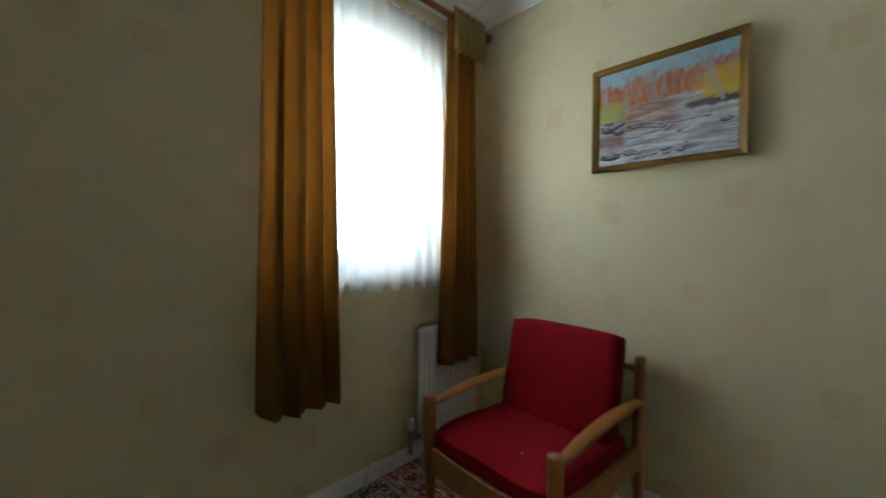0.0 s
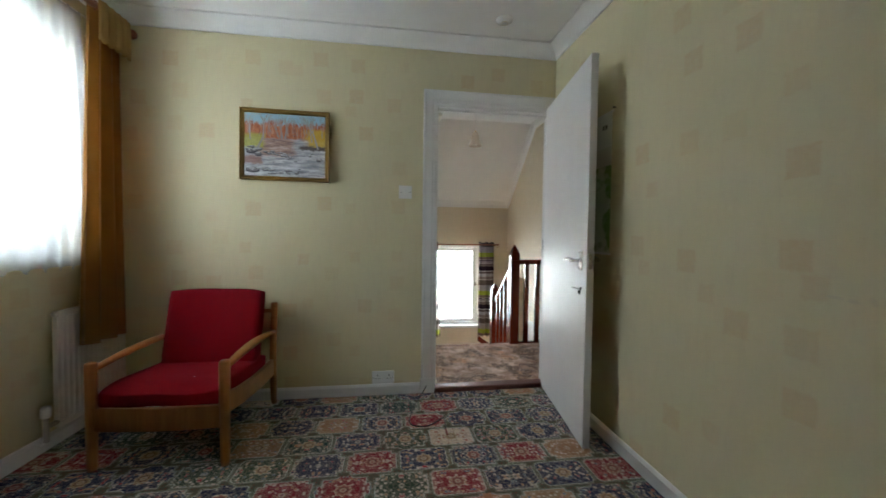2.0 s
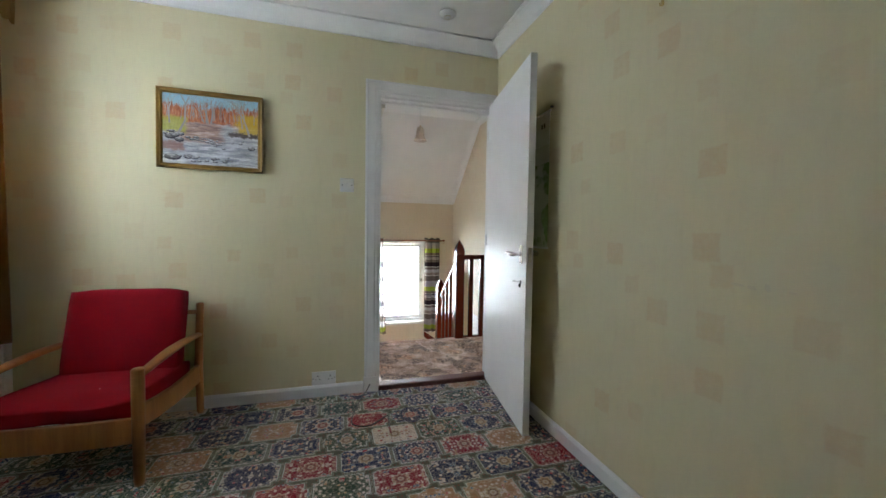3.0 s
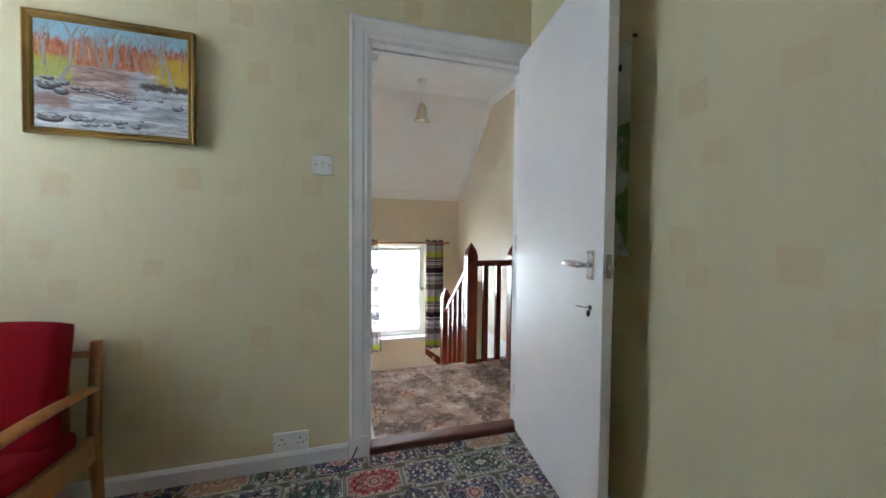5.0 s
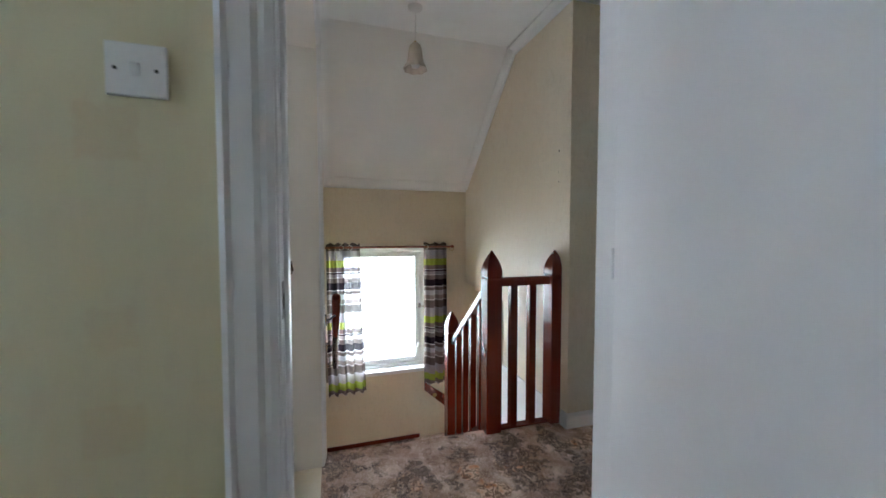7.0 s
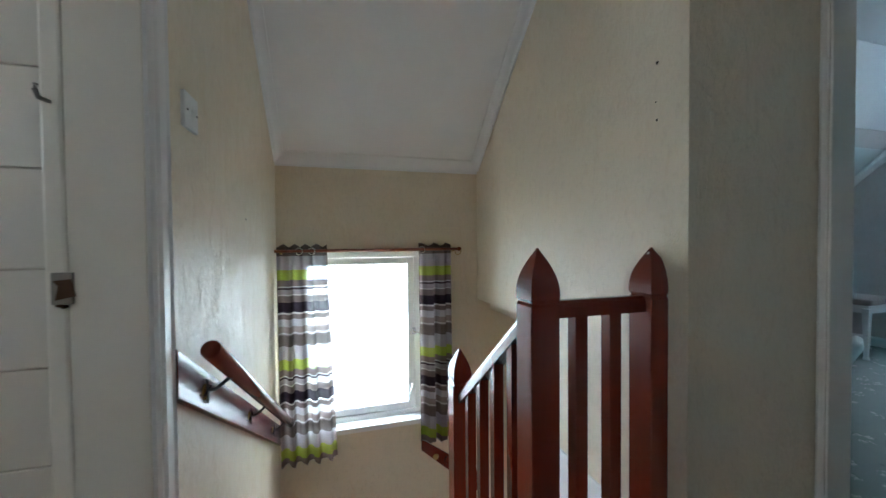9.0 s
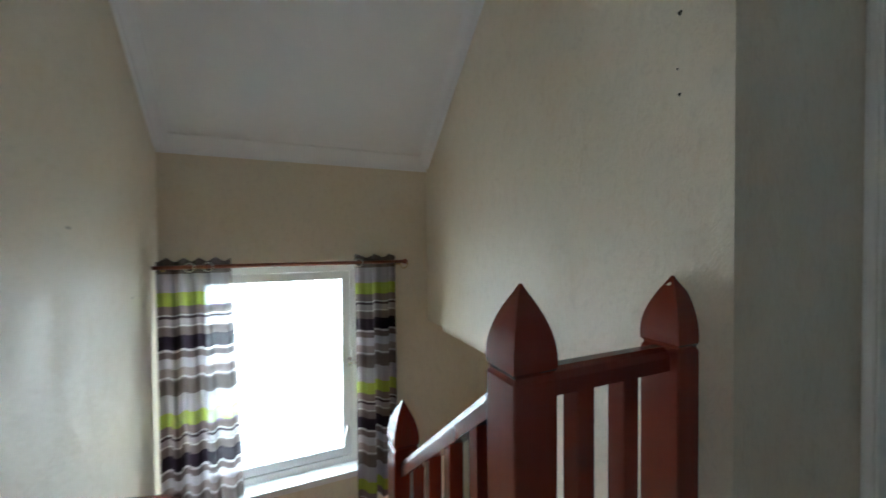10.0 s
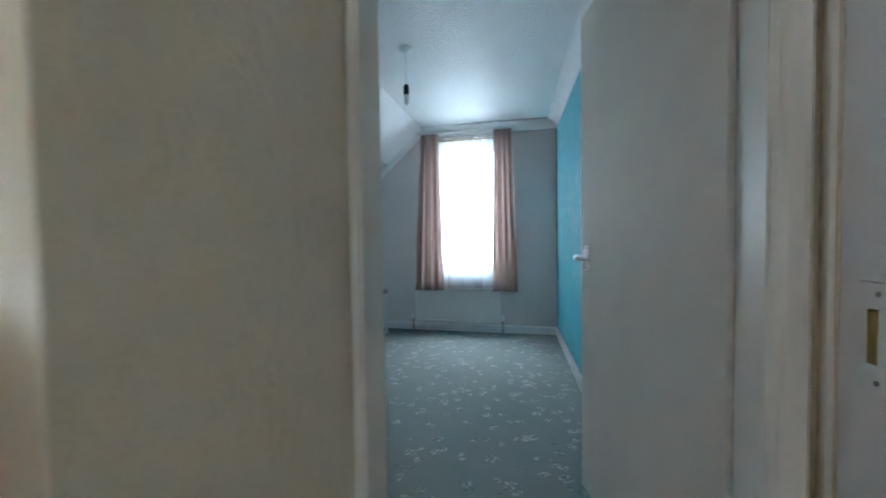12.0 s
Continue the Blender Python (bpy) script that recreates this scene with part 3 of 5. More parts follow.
def box(x0, x1, y0, y1, z0, z1, bevel=0.0, bm=None, seg=2):
    b = bmesh.new()
    bmesh.ops.create_cube(b, size=1.0)
    bmesh.ops.transform(b, verts=b.verts[:], matrix=Matrix.Translation(((x0 + x1) / 2, (y0 + y1) / 2, (z0 + z1) / 2)) @ Matrix.Diagonal((x1 - x0, y1 - y0, z1 - z0, 1)))
    if bevel:
        bmesh.ops.bevel(b, geom=b.edges[:], offset=bevel, segments=seg, profile=0.5, affect='EDGES')
    return join(bm, b)


def join(bm, b):
    if bm is None:
        return b
    me = bpy.data.meshes.new("tmp")
    b.to_mesh(me)
    b.free()
    bm.from_mesh(me)
    bpy.data.meshes.remove(me)
    return bm


def tube(points, radius, seg=12, bm=None, squash=1.0):
    """A round bar along a line of points; radius may be one number or one a point."""
    b = bmesh.new()
    pts = [Vector(p) for p in points]
    rad = radius if isinstance(radius, (list, tuple)) else [radius] * len(pts)
    rings = []
    up = None
    for i, p in enumerate(pts):
        d = (pts[min(i + 1, len(pts) - 1)] - pts[max(i - 1, 0)]).normalized()
        if up is None:
            up = d.orthogonal().normalized() if abs(d.z) > 0.9 else Vector((0, 0, 1))
        side = d.cross(up).normalized()
        nup = side.cross(d).normalized()
        rings.append([b.verts.new(p + (side * math.cos(a) + nup * math.sin(a) * squash) * rad[i]) for a in [2 * math.pi * j / seg for j in range(seg)]])
    for r, s in zip(rings, rings[1:]):
        for j in range(seg):
            b.faces.new((r[j], r[(j + 1) % seg], s[(j + 1) % seg], s[j]))
    b.faces.new(rings[0][::-1])
    b.faces.new(rings[-1])
    return join(bm, b)


def lathe(profile, centre, seg=24, bm=None, wave=0.0, waves=8):
    """A turned shape about a vertical line; profile: (radius, height) from bottom to top."""
    b = bmesh.new()
    cx, cy, cz = centre
    rings = []
    for k, (r, h) in enumerate(profile):
        ring = []
        for j in range(seg):
            a = 2 * math.pi * j / seg
            rr = r * (1 + (wave * math.cos(waves * a) if k < 2 else 0))
            ring.append(b.verts.new((cx + rr * math.cos(a), cy + rr * math.sin(a), cz + h)))
        rings.append(ring)
    for r, s in zip(rings, rings[1:]):
        for j in range(seg):
            b.faces.new((r[j], r[(j + 1) % seg], s[(j + 1) % seg], s[j]))
    return join(bm, b)


def prism(outline, axis, lo, hi, bm=None, bevel=0.0):
    """An outline of (u, v) pushed along an axis. axis 'x': (y, z); 'y': (x, z); 'z': (x, y)."""
    b = bmesh.new()

    def at(u, v, w):
        return {'x': (w, u, v), 'y': (u, w, v), 'z': (u, v, w)}[axis]
    a = [b.verts.new(at(u, v, lo)) for u, v in outline]
    c = [b.verts.new(at(u, v, hi)) for u, v in outline]
    b.faces.new(a)
    b.faces.new(c[::-1])
    for i in range(len(a)):
        j = (i + 1) % len(a)
        b.faces.new((a[i], c[i], c[j], a[j]))
    bmesh.ops.recalc_face_normals(b, faces=b.faces[:])
    if bevel:
        bmesh.ops.bevel(b, geom=b.edges[:], offset=bevel, segments=2, profile=0.5, affect='EDGES')
    return join(bm, b)


def wall(axis, lo, hi, u0, u1, z0, z1, holes=()):
    """A wall with thickness lo..hi across axis, and rectangular openings (u0, u1, z0, z1) through it."""
    us = sorted({u0, u1, *[h[0] for h in holes], *[h[1] for h in holes]})
    zs = sorted({z0, z1, *[h[2] for h in holes], *[h[3] for h in holes]})
    us = [u for u in us if u0 <= u <= u1]
    zs = [z for z in zs if z0 <= z <= z1]

    def solid(i, j):
        if not (0 <= i < len(us) - 1 and 0 <= j < len(zs) - 1):
            return False
        u, z = (us[i] + us[i + 1]) / 2, (zs[j] + zs[j + 1]) / 2
        return not any(h[0] < u < h[1] and h[2] < z < h[3] for h in holes)
    b = bmesh.new()
    memo = {}

    def v(u, z, w):
        key = (u, z, w)
        if key not in memo:
            memo[key] = b.verts.new((w, u, z) if axis == 'x' else (u, w, z))
        return memo[key]
    for i in range(len(us) - 1):
        for j in range(len(zs) - 1):
            if not solid(i, j):
                continue
            a, c, d, e = us[i], us[i + 1], zs[j], zs[j + 1]
            for w in (lo, hi):
                b.faces.new((v(a, d, w), v(c, d, w), v(c, e, w), v(a, e, w)))
            for di, dj, p, q in ((-1, 0, (a, d), (a, e)), (1, 0, (c, d), (c, e)), (0, -1, (a, d), (c, d)), (0, 1, (a, e), (c, e))):
                if not solid(i + di, j + dj):
                    b.faces.new((v(*p, lo), v(*q, lo), v(*q, hi), v(*p, hi)))
    return b


def cove(p, q, out, size=0.085, upv=None):
    """Quarter-round plaster coving along p..q at the ceiling line; out: direction into the room."""
    p, q, out = Vector(p), Vector(q), Vector(out).normalized()
    along = (q - p).normalized()
    if upv is None:
        upv = along.cross(out)
        if upv.z < 0:
            upv = -upv
    upv = Vector(upv)
    prof = [(0, 0), (size, 0), (size, -0.010)]
    for i in range(7):
        a = i / 6 * math.pi / 2
        prof.append((0.010 + (size - 0.010) * (1 - math.sin(a)), -0.010 - (size - 0.018) * (1 - math.cos(a))))
    prof += [(0.010, -size + 0.004), (0, -size)]
    b = bmesh.new()
    r = [[b.verts.new(e + out * o + upv * h) for o, h in prof] for e in (p, q)]
    for i in range(len(prof)):
        j = (i + 1) % len(prof)
        b.faces.new((r[0][i], r[0][j], r[1][j], r[1][i]))
    b.faces.new(r[0])
    b.faces.new(r[1][::-1])
    return b


def cloth(bottom, top, y, folds, depth, ztop, zbot, thick=0.004, seed=1, gather=1.0, axis='x', hem=0.0, cols=0, rows=18, back=0):
    """A hanging curtain. bottom, top: (from, to) along the wall; folds waves deepen towards the hem."""
    rng = random.Random(seed)
    ph = [rng.uniform(0, 6.28) for _ in range(4)]
    cols = cols or int(folds * 12)
    b = bmesh.new()
    grid = []
    for r in range(rows + 1):
        v = r / rows
        line = []
        for c in range(cols + 1):
            s = c / cols
            a0, a1 = top[0] + (bottom[0] - top[0]) * v, top[1] + (bottom[1] - top[1]) * v
            u = a0 + (a1 - a0) * s
            w = 2 * math.pi * folds * (s + 0.03 * math.sin(5 * s + ph[0]) + 0.012 * v * math.sin(9 * s + ph[1]))
            amp = depth * (0.55 + 0.45 * v * gather) * (0.75 + 0.25 * math.sin(2.3 * w / folds + ph[2]))
            off = amp * math.sin(w) + 0.25 * amp * math.sin(2 * w + ph[3])
            u += 0.18 * amp * math.sin(2 * w)
            zz = ztop + (zbot - ztop) * v
            e = s if back > 0 else 1 - s
            if back and e > 0.8:
                off = off * (1 - (e - 0.8) * 5) + 0.125 * ((e - 0.8) * 5) ** 1.5
                u -= back * 0.03 * ((e - 0.8) * 5)
            if hem and axis == 'y' and r == 0:
                zz += 0.8 * hem * math.sin(w + ph[2])
            if hem and r == rows:
                zz += hem * math.sin(w * 1.0 + ph[1])
            line.append(b.verts.new((u, y + off, zz) if axis == 'x' else (y + off, u, zz)))
        grid.append(line)
    for r in range(rows):
        for c in range(cols):
            b.faces.new((grid[r][c], grid[r][c + 1], grid[r + 1][c + 1], grid[r + 1][c]))
    if thick:
        bmesh.ops.solidify(b, geom=b.faces[:], thickness=thick)
    return b


# ---- structure: front bedroom ----
CEIL = 2.47
setting(part("wall_window_front", wall('y', 2.0, 2.26, -1.7, 2.0, -0.2, 2.6, [(0.86, 1.74, 0.99, 2.16)]), "wallpaper"))
setting(part("wall_partition_front", wall('x', 2.0, 2.05, -0.90, 2.26, -0.2, 2.6, [(-0.90, -0.018, -0.2, 2.03)]), "wallpaper"))
setting(part("wall_partition_landing", wall('x', 2.05, 2.10, -2.0, 2.26, -0.2, 2.6, [(-0.868, -0.018, -0.2, 2.03), (-1.962, -1.21, 0.0, 2.0)]), "cream"))
setting(part("wall_south_front", wall('y', -1.0, -0.90, -1.7, 2.05, -0.2, 2.6), "wallpaper"))
setting(part("wall_west_front", wall('x', -1.8, -1.7, -1.0, 2.26, -0.2, 2.6), "wallpaper"))
setting(part("floor_front", box(-1.7, 2.0, -0.90, 2.0, -0.2, 0.0), "persian"))
setting(part("ceiling_front", box(-1.8, 2.05, -1.0, 2.26, CEIL, 2.56), "ceiling"))
for nm, p, q, o in (("coving_window", (-1.7, 2.0, CEIL), (2.0, 2.0, CEIL), (0, -1, 0)), ("coving_partition", (2.0, 2.0, CEIL), (2.0, -0.9, CEIL), (-1, 0, 0)),
                    ("coving_south", (2.0, -0.9, CEIL), (-1.7, -0.9, CEIL), (0, 1, 0)), ("coving_west", (-1.7, -0.9, CEIL), (-1.7, 2.0, CEIL), (1, 0, 0))):
    setting(part(nm, cove(p, q, o), "coving", smooth=False))


def skirting(name, p, q, out, high=0.075, thick=0.014, mat="gloss", z=0.0):
    p, q, out = Vector((*p, z)), Vector((*q, z)), Vector((*out, 0))
    prof = [(0, 0), (thick, 0), (thick, high * 0.78), (thick * 0.55, high * 0.93), (thick * 0.3, high), (0, high)]
    b = bmesh.new()
    r = [[b.verts.new(e + out * o + Vector((0, 0, h))) for o, h in prof] for e in (p, q)]
    for i in range(len(prof)):
        j = (i + 1) % len(prof)
        b.faces.new((r[0][i], r[0][j], r[1][j], r[1][i]))
    b.faces.new(r[0])
    b.faces.new(r[1][::-1])
    return setting(part(name, b, mat))


skirting("baseboard_window", (-1.7, 2.0), (2.0, 2.0), (0, -1))
skirting("baseboard_partition", (2.0, 1.986), (2.0, 0.068), (-1, 0))
skirting("baseboard_south", (2.0, -0.9), (-1.7, -0.9), (0, 1))
skirting("baseboard_west", (-1.7, -0.886), (-1.7, 1.986), (1, 0))

# ---- structure: landing and stairwell ----
setting(part("floor_landing", box(2.075, 3.13, -2.0, -0.08, -0.2, 0.0), "floral"))
setting(part("nosing", tube([(3.13, -0.94, -0.016), (3.13, -0.082, -0.016)], 0.016, 10), "floral", smooth=True))
setting(part("wall_stair_left", wall("y", -0.08, 0.06, 2.10, 4.69, -3.0, 2.6, [(2.10, 3.08, 0.0, 2.0)]), "cream"))
setting(part("wall_stair_right", wall('y', -1.53, -1.43, 3.01, 4.69, -3.0, 2.6, [(3.83, 4.69, -3.0, 0.63)]), "cream"))
setting(part("wall_landing_return", wall('x', 3.01, 3.11, -2.0, -1.53, -0.2, 2.6), "cream"))
setting(part("wall_stair_window", wall('x', 4.69, 4.95, -3.0, 0.02, -3.0, 2.6, [(-1.02, -0.16, -0.19, 0.985)]), "cream"))
setting(part("wall_lower_stair", wall('x', 3.73, 3.83, -3.0, -1.53, -3.0, 0.0), "cream"))
setting(part("wall_lower_end", wall('y', -3.1, -3.0, 3.73, 4.95, -3.0, 0.0), "cream"))
setting(part("soffit_lower_stair", box(3.83, 4.69, -2.0, -1.53, 0.55, 0.63), "cream"))
setting(part("floor_below", box(2.0, 4.95, -3.1, 0.02, -3.1, -3.0), "floral"))
setting(part("apron_board", box(3.10, 3.83, -1.43, -1.418, -0.9, 0.09, 0.003), "gloss"))

# ceiling: level over the landing, then sloping down to the stair window
KX, LOWZ = 3.69, 1.565
b = prism([(2.05, CEIL), (KX, CEIL), (4.72, LOWZ), (4.72, LOWZ + 0.12), (KX + 0.03, 2.6), (2.05, 2.6)], 'y', -2.05, 0.02)
setting(part("ceiling_landing", b, "ceiling"))
for nm, p, q, o in (("coving_stair_low", (4.69, -1.43, LOWZ + 0.026), (4.69, -0.08, LOWZ + 0.026), (-1.03, 0, 0.905)),
                    ("coving_slope_right", (KX, -1.43, CEIL), (4.69, -1.43, LOWZ + 0.026), (0, 1, 0)), ("coving_slope_left", (KX, -0.08, CEIL), (4.69, -0.08, LOWZ + 0.026), (0, -1, 0)),
                    ("coving_right", (3.01, -1.43, CEIL), (KX, -1.43, CEIL), (0, 1, 0)), ("coving_left", (2.1, -0.08, CEIL), (KX, -0.08, CEIL), (0, -1, 0)),
                    ("coving_return", (3.01, -2.0, CEIL), (3.01, -1.43, CEIL), (-1, 0, 0)), ("coving_landing", (2.1, -2.0, CEIL), (2.1, -0.08, CEIL), (1, 0, 0))):
    setting(part(nm, cove(p, q, o, 0.055, (0, 0, 1) if nm == "coving_stair_low" else None), "coving"))
skirting("baseboard_return", (3.01, -1.985), (3.01, -1.416), (-1, 0), 0.085)
skirting("baseboard_corner", (2.996, -1.43), (3.06, -1.43), (0, 1), 0.085)
skirting("baseboard_left", (3.127, -0.08), (3.30, -0.08), (0, -1), 0.085)

# the stair: straight flight down to a quarter landing, then a flight towards the rear
stair = setting(new("staircase"))
tagged(stair, "carpeted flight of stairs turning below the window", "stairs")
TOP, GO, RISE = 3.13, 0.235, 0.19
for i in range(1, 4):
    part("step", box(TOP + (i - 1) * GO, TOP + i * GO + 0.02, -0.985, -0.08, -i * RISE - 0.16, -i * RISE, 0.008), "floral", stair)
part("quarter_landing", box(TOP + 3 * GO, 4.69, -1.43, -0.08, -0.98, -0.88, 0.006), "floral", stair)
for i in range(1, 7):
    part("step", box(3.83, 4.69, -1.43 - i * 0.25, -1.41 - (i - 1) * 0.25, -0.88 - i * RISE - 0.16, -0.88 - i * RISE, 0.008), "floral", stair)
part("string_board", prism([(3.14, 0.06), (3.14, -0.30), (4.0, -0.95), (4.0, -0.60)], 'y', -1.015, -0.985), "mahogany", stair, "dark varnished string board")
setting(part("trim_stair_far", box(4.674, 4.69, -0.95, -0.08, -0.879, -0.845, 0.003), "mahogany"))

# ---- structure: rear bedroom, seen through its open door ----
C2 = 2.38
setting(part("wall_rear_door", wall('y', -2.10, -2.0, 2.10, 4.95, -0.2, 2.6, [(2.165, 2.998, 0.0, 2.0)]), "cream"))
b = prism([(2.16, -2.10), (2.28, -5.45), (2.16, -5.45), (2.04, -2.10)], 'z', -0.2, 2.6)
setting(part("wall_rear_blue", b, "blue"))
setting(part("wall_rear_window", wall('y', -5.72, -5.45, 2.1, 4.95, -0.2, 2.6, [(2.84, 3.70, 0.70, 2.20)]), "lilac"))
setting(part("wall_rear_east", wall('x', 4.69, 4.95, -5.45, -3.0, -0.2, 2.6), "lilac"))
setting(part("wall_rear_east_inner", wall('x', 4.69, 4.95, -3.0, -2.1, -0.2, 2.6), "lilac"))
setting(part("floor_rear", box(2.05, 4.69, -5.45, -2.10, -0.06, 0.0), "teal"))
setting(part("floor_rear_sill", box(2.165, 2.998, -2.10, -2.0, -0.06, 0.003), "teal"))
b = prism([(2.0, C2), (3.80, C2), (4.75, 1.50), (4.75, 1.62), (3.84, 2.56), (2.0, 2.56)], 'y', -5.5, -2.05)
setting(part("ceiling_rear", b, "artex"))
b = cove((2.28, -5.45, C2), (3.80, -5.45, C2), (0, 1, 0), 0.10)
setting(part("coving_rear_window", b, "coving"))
setting(part("coving_rear_blue", cove((2.163, -2.10, C2), (2.28, -5.45, C2), (1, 0.035, 0), 0.10), "coving"))
setting(part("coving_rear_slope", cove((3.80, -5.45, C2), (4.69, -5.45, 1.556), (0, 1, 0), 0.06), "coving"))
# printed border along the foot of the slope
setting(part("trim_border", prism([(4.22, 1.985), (4.34, 1.872), (4.342, 1.868), (4.222, 1.979)], 'y', -5.45, -2.10), "lilac"))
skirting("baseboard_rear_window", (2.28, -5.45), (4.69, -5.45), (0, 1), 0.09)
b = prism([(2.163, -2.10), (2.178, -2.10), (2.295, -5.436), (2.28, -5.436)], 'z', 0.0, 0.09)
setting(part("baseboard_rear_blue", b, "gloss"))
skirting("baseboard_rear_east", (4.69, -5.436), (4.69, -2.10), (-1, 0), 0.09)

# ---- structure: bathroom glimpsed through its doorway ----
# opening and frame are unseen, added to bring daylight to the landing
setting(part("wall_bath_end", wall('y', 1.7, 1.8, 2.10, 3.25, -0.2, 2.6, [(2.44, 2.84, 1.25, 1.85)]), "cream"))
bw = setting(new("window_bath_added"))
for q in ((2.44, 2.48, 1.25, 1.85), (2.80, 2.84, 1.25, 1.85), (2.48, 2.80, 1.25, 1.29), (2.48, 2.80, 1.81, 1.85)):
    part("window_frame", box(q[0], q[1], 1.73, 1.78, q[2], q[3], 0.004), "upvc", bw)
setting(part("wall_bath_tiled", wall('x', 3.112, 3.2, 0.02, 1.7, -0.2, 2.6), "grout"))
setting(part("floor_bath", box(2.10, 3.112, -0.08, 1.7, -0.2, -0.004), "floral"))
setting(part("ceiling_bath", box(2.05, 3.25, 0.02, 1.8, 2.42, 2.5), "ceiling"))

# ---- daylight outside the windows ----
# front glow fades upwards, shaping the light so less falls steeply
M["sky_front"] = make_sky("sky_glow_front", *SKY_FRONT, 3.8, 6.2, (0.92, 0.965, 1.0))
M["sky_stair"] = make_sky("sky_glow_stair", *SKY_STAIR, 0.6, 4.0, (0.97, 0.99, 1.0), -0.2)
M["sky_rear"] = make_sky("sky_glow_rear", *SKY_REAR, 2.8, 6.0, (0.91, 0.965, 1.0))
setting(part("backdrop_front", box(-7.0, 9.0, 5.2, 5.21, -3.0, 13.0), "sky_front"))
setting(part("backdrop_stair", box(7.9, 7.91, -9.0, 8.0, -5.0, 12.0), "sky_stair"))
setting(part("backdrop_rear", box(-6.0, 10.0, -8.8, -8.79, -3.0, 13.0), "sky_rear"))


# ---- door linings and architraves ----
def architrave_profile(w):
    return [(0, 0), (0, 0.018), (w * 0.12, 0.022), (w * 0.22, 0.018), (w * 0.62, 0.018), (w * 0.74, 0.013), (w * 0.86, 0.015), (w, 0.010), (w, 0)]


def strip(name, profile, along, at, lo, hi, mat="gloss"):
    """A moulded strip: along 'z' for uprights, else level; at maps (offset, proud, run) to a place."""
    b = bmesh.new()
    r = [[b.verts.new(at(o, h, e)) for o, h in profile] for e in (lo, hi)]
    for i in range(len(profile)):
        j = (i + 1) % len(profile)
        b.faces.new((r[0][i], r[0][j], r[1][j], r[1][i]))
    b.faces.new(r[0])
    b.faces.new(r[1][::-1])
    return setting(part(name, b, mat))


A = architrave_profile(0.095)
strip("architrave_left", A, 'z', lambda o, h, e: (2.0 - h, 0.060 - o, e), 0.105, 2.115)
strip("architrave_head", A, 'y', lambda o, h, e: (2.0 - h * 0.97, e, 2.115 - o), -0.885, 0.060)
setting(part("architrave_plinth", box(1.977, 2.0, -0.035, 0.066, 0.0, 0.105, 0.003), "gloss"))
setting(part("architrave_right", box(1.985, 2.0, -0.898, -0.862, 0.0, 2.02, 0.003), "gloss"))
setting(part("door_lining_left", box(2.001, 2.101, -0.040, -0.018, 0.0, 2.03, 0.002), "gloss"))
setting(part("door_lining_right", box(2.001, 2.101, -0.868, -0.858, 0.0, 2.02, 0.002), "gloss"))
setting(part("door_lining_head", box(2.001, 2.101, -0.868, -0.018, 2.005, 2.03, 0.002), "gloss"))
setting(part("door_stop_left", box(2.05, 2.085, -0.050, -0.040, 0.0, 2.005, 0.002), "gloss"))
setting(part("door_stop_head", box(2.05, 2.085, -0.858, -0.050, 1.993, 2.005, 0.002), "gloss"))
setting(part("threshold", box(1.985, 2.078, -0.862, -0.038, -0.03, 0.032, 0.012, seg=3), "strip"))

# bathroom doorway
setting(part("bath_lining_far", box(3.048, 3.085, -0.082, 0.045, 0.0, 2.0, 0.002), "gloss_old"))
setting(part("bath_stop_far", box(3.0465, 3.085, 0.045, 0.082, 0.0, 1.99, 0.006), "gloss_old"))
setting(part("bath_lining_head", box(2.102, 3.085, -0.082, 0.06, 1.975, 2.0, 0.002), "gloss_old"))
strip("bath_architrave_far", architrave_profile(0.075), 'z', lambda o, h, e: (3.125 - o, -0.08 - h, e), 0.0, 2.07)
strip("bath_architrave_head", architrave_profile(0.075), 'x', lambda o, h, e: (e, -0.08 - h * 0.97, 2.07 - o), 2.102, 3.125)

# rear bedroom doorway
setting(part("rear_lining_left", box(2.978, 2.998, -2.105, -1.995, 0.0, 2.0, 0.002), "gloss_old"))
setting(part("rear_lining_right", box(2.163, 2.186, -2.100, -1.995, 0.0, 2.0, 0.002), "gloss_old"))
setting(part("rear_lining_head", box(2.165, 2.998, -2.105, -1.995, 1.975, 2.0, 0.002), "gloss_old"))
strip("rear_architrave_left", architrave_profile(0.03), 'z', lambda o, h, e: (3.008 - o, -2.0 + h, e), 0.0, 2.06, "gloss_old")
strip("rear_architrave_right", architrave_profile(0.06), 'z', lambda o, h, e: (2.122 + o, -2.0 + h, e), 0.0, 2.06, "gloss_old")
strip("rear_architrave_head", architrave_profile(0.06), 'x', lambda o, h, e: (e, -2.0 + h * 0.97, 2.06 - o), 2.122, 3.008, "gloss_old")


# ---- doors ----
def flush_door(name, label, width, height, at, mat="gloss"):
    """A flush leaf hinged at its own origin, running to -x, thickness to -y."""
    d = thing(name, label, "door", at=at)
    part("leaf", box(-width, 0, -0.038, 0, 0.012, height, 0.003), mat, d)
    for z in (0.22, 1.05, 1.82):
        if z < height:
            part("hinge", tube([(0.004, 0.004, z - 0.04), (0.004, 0.004, z + 0.04)], 0.005, 10), "gloss", d, "painted steel butt hinge")
    return d


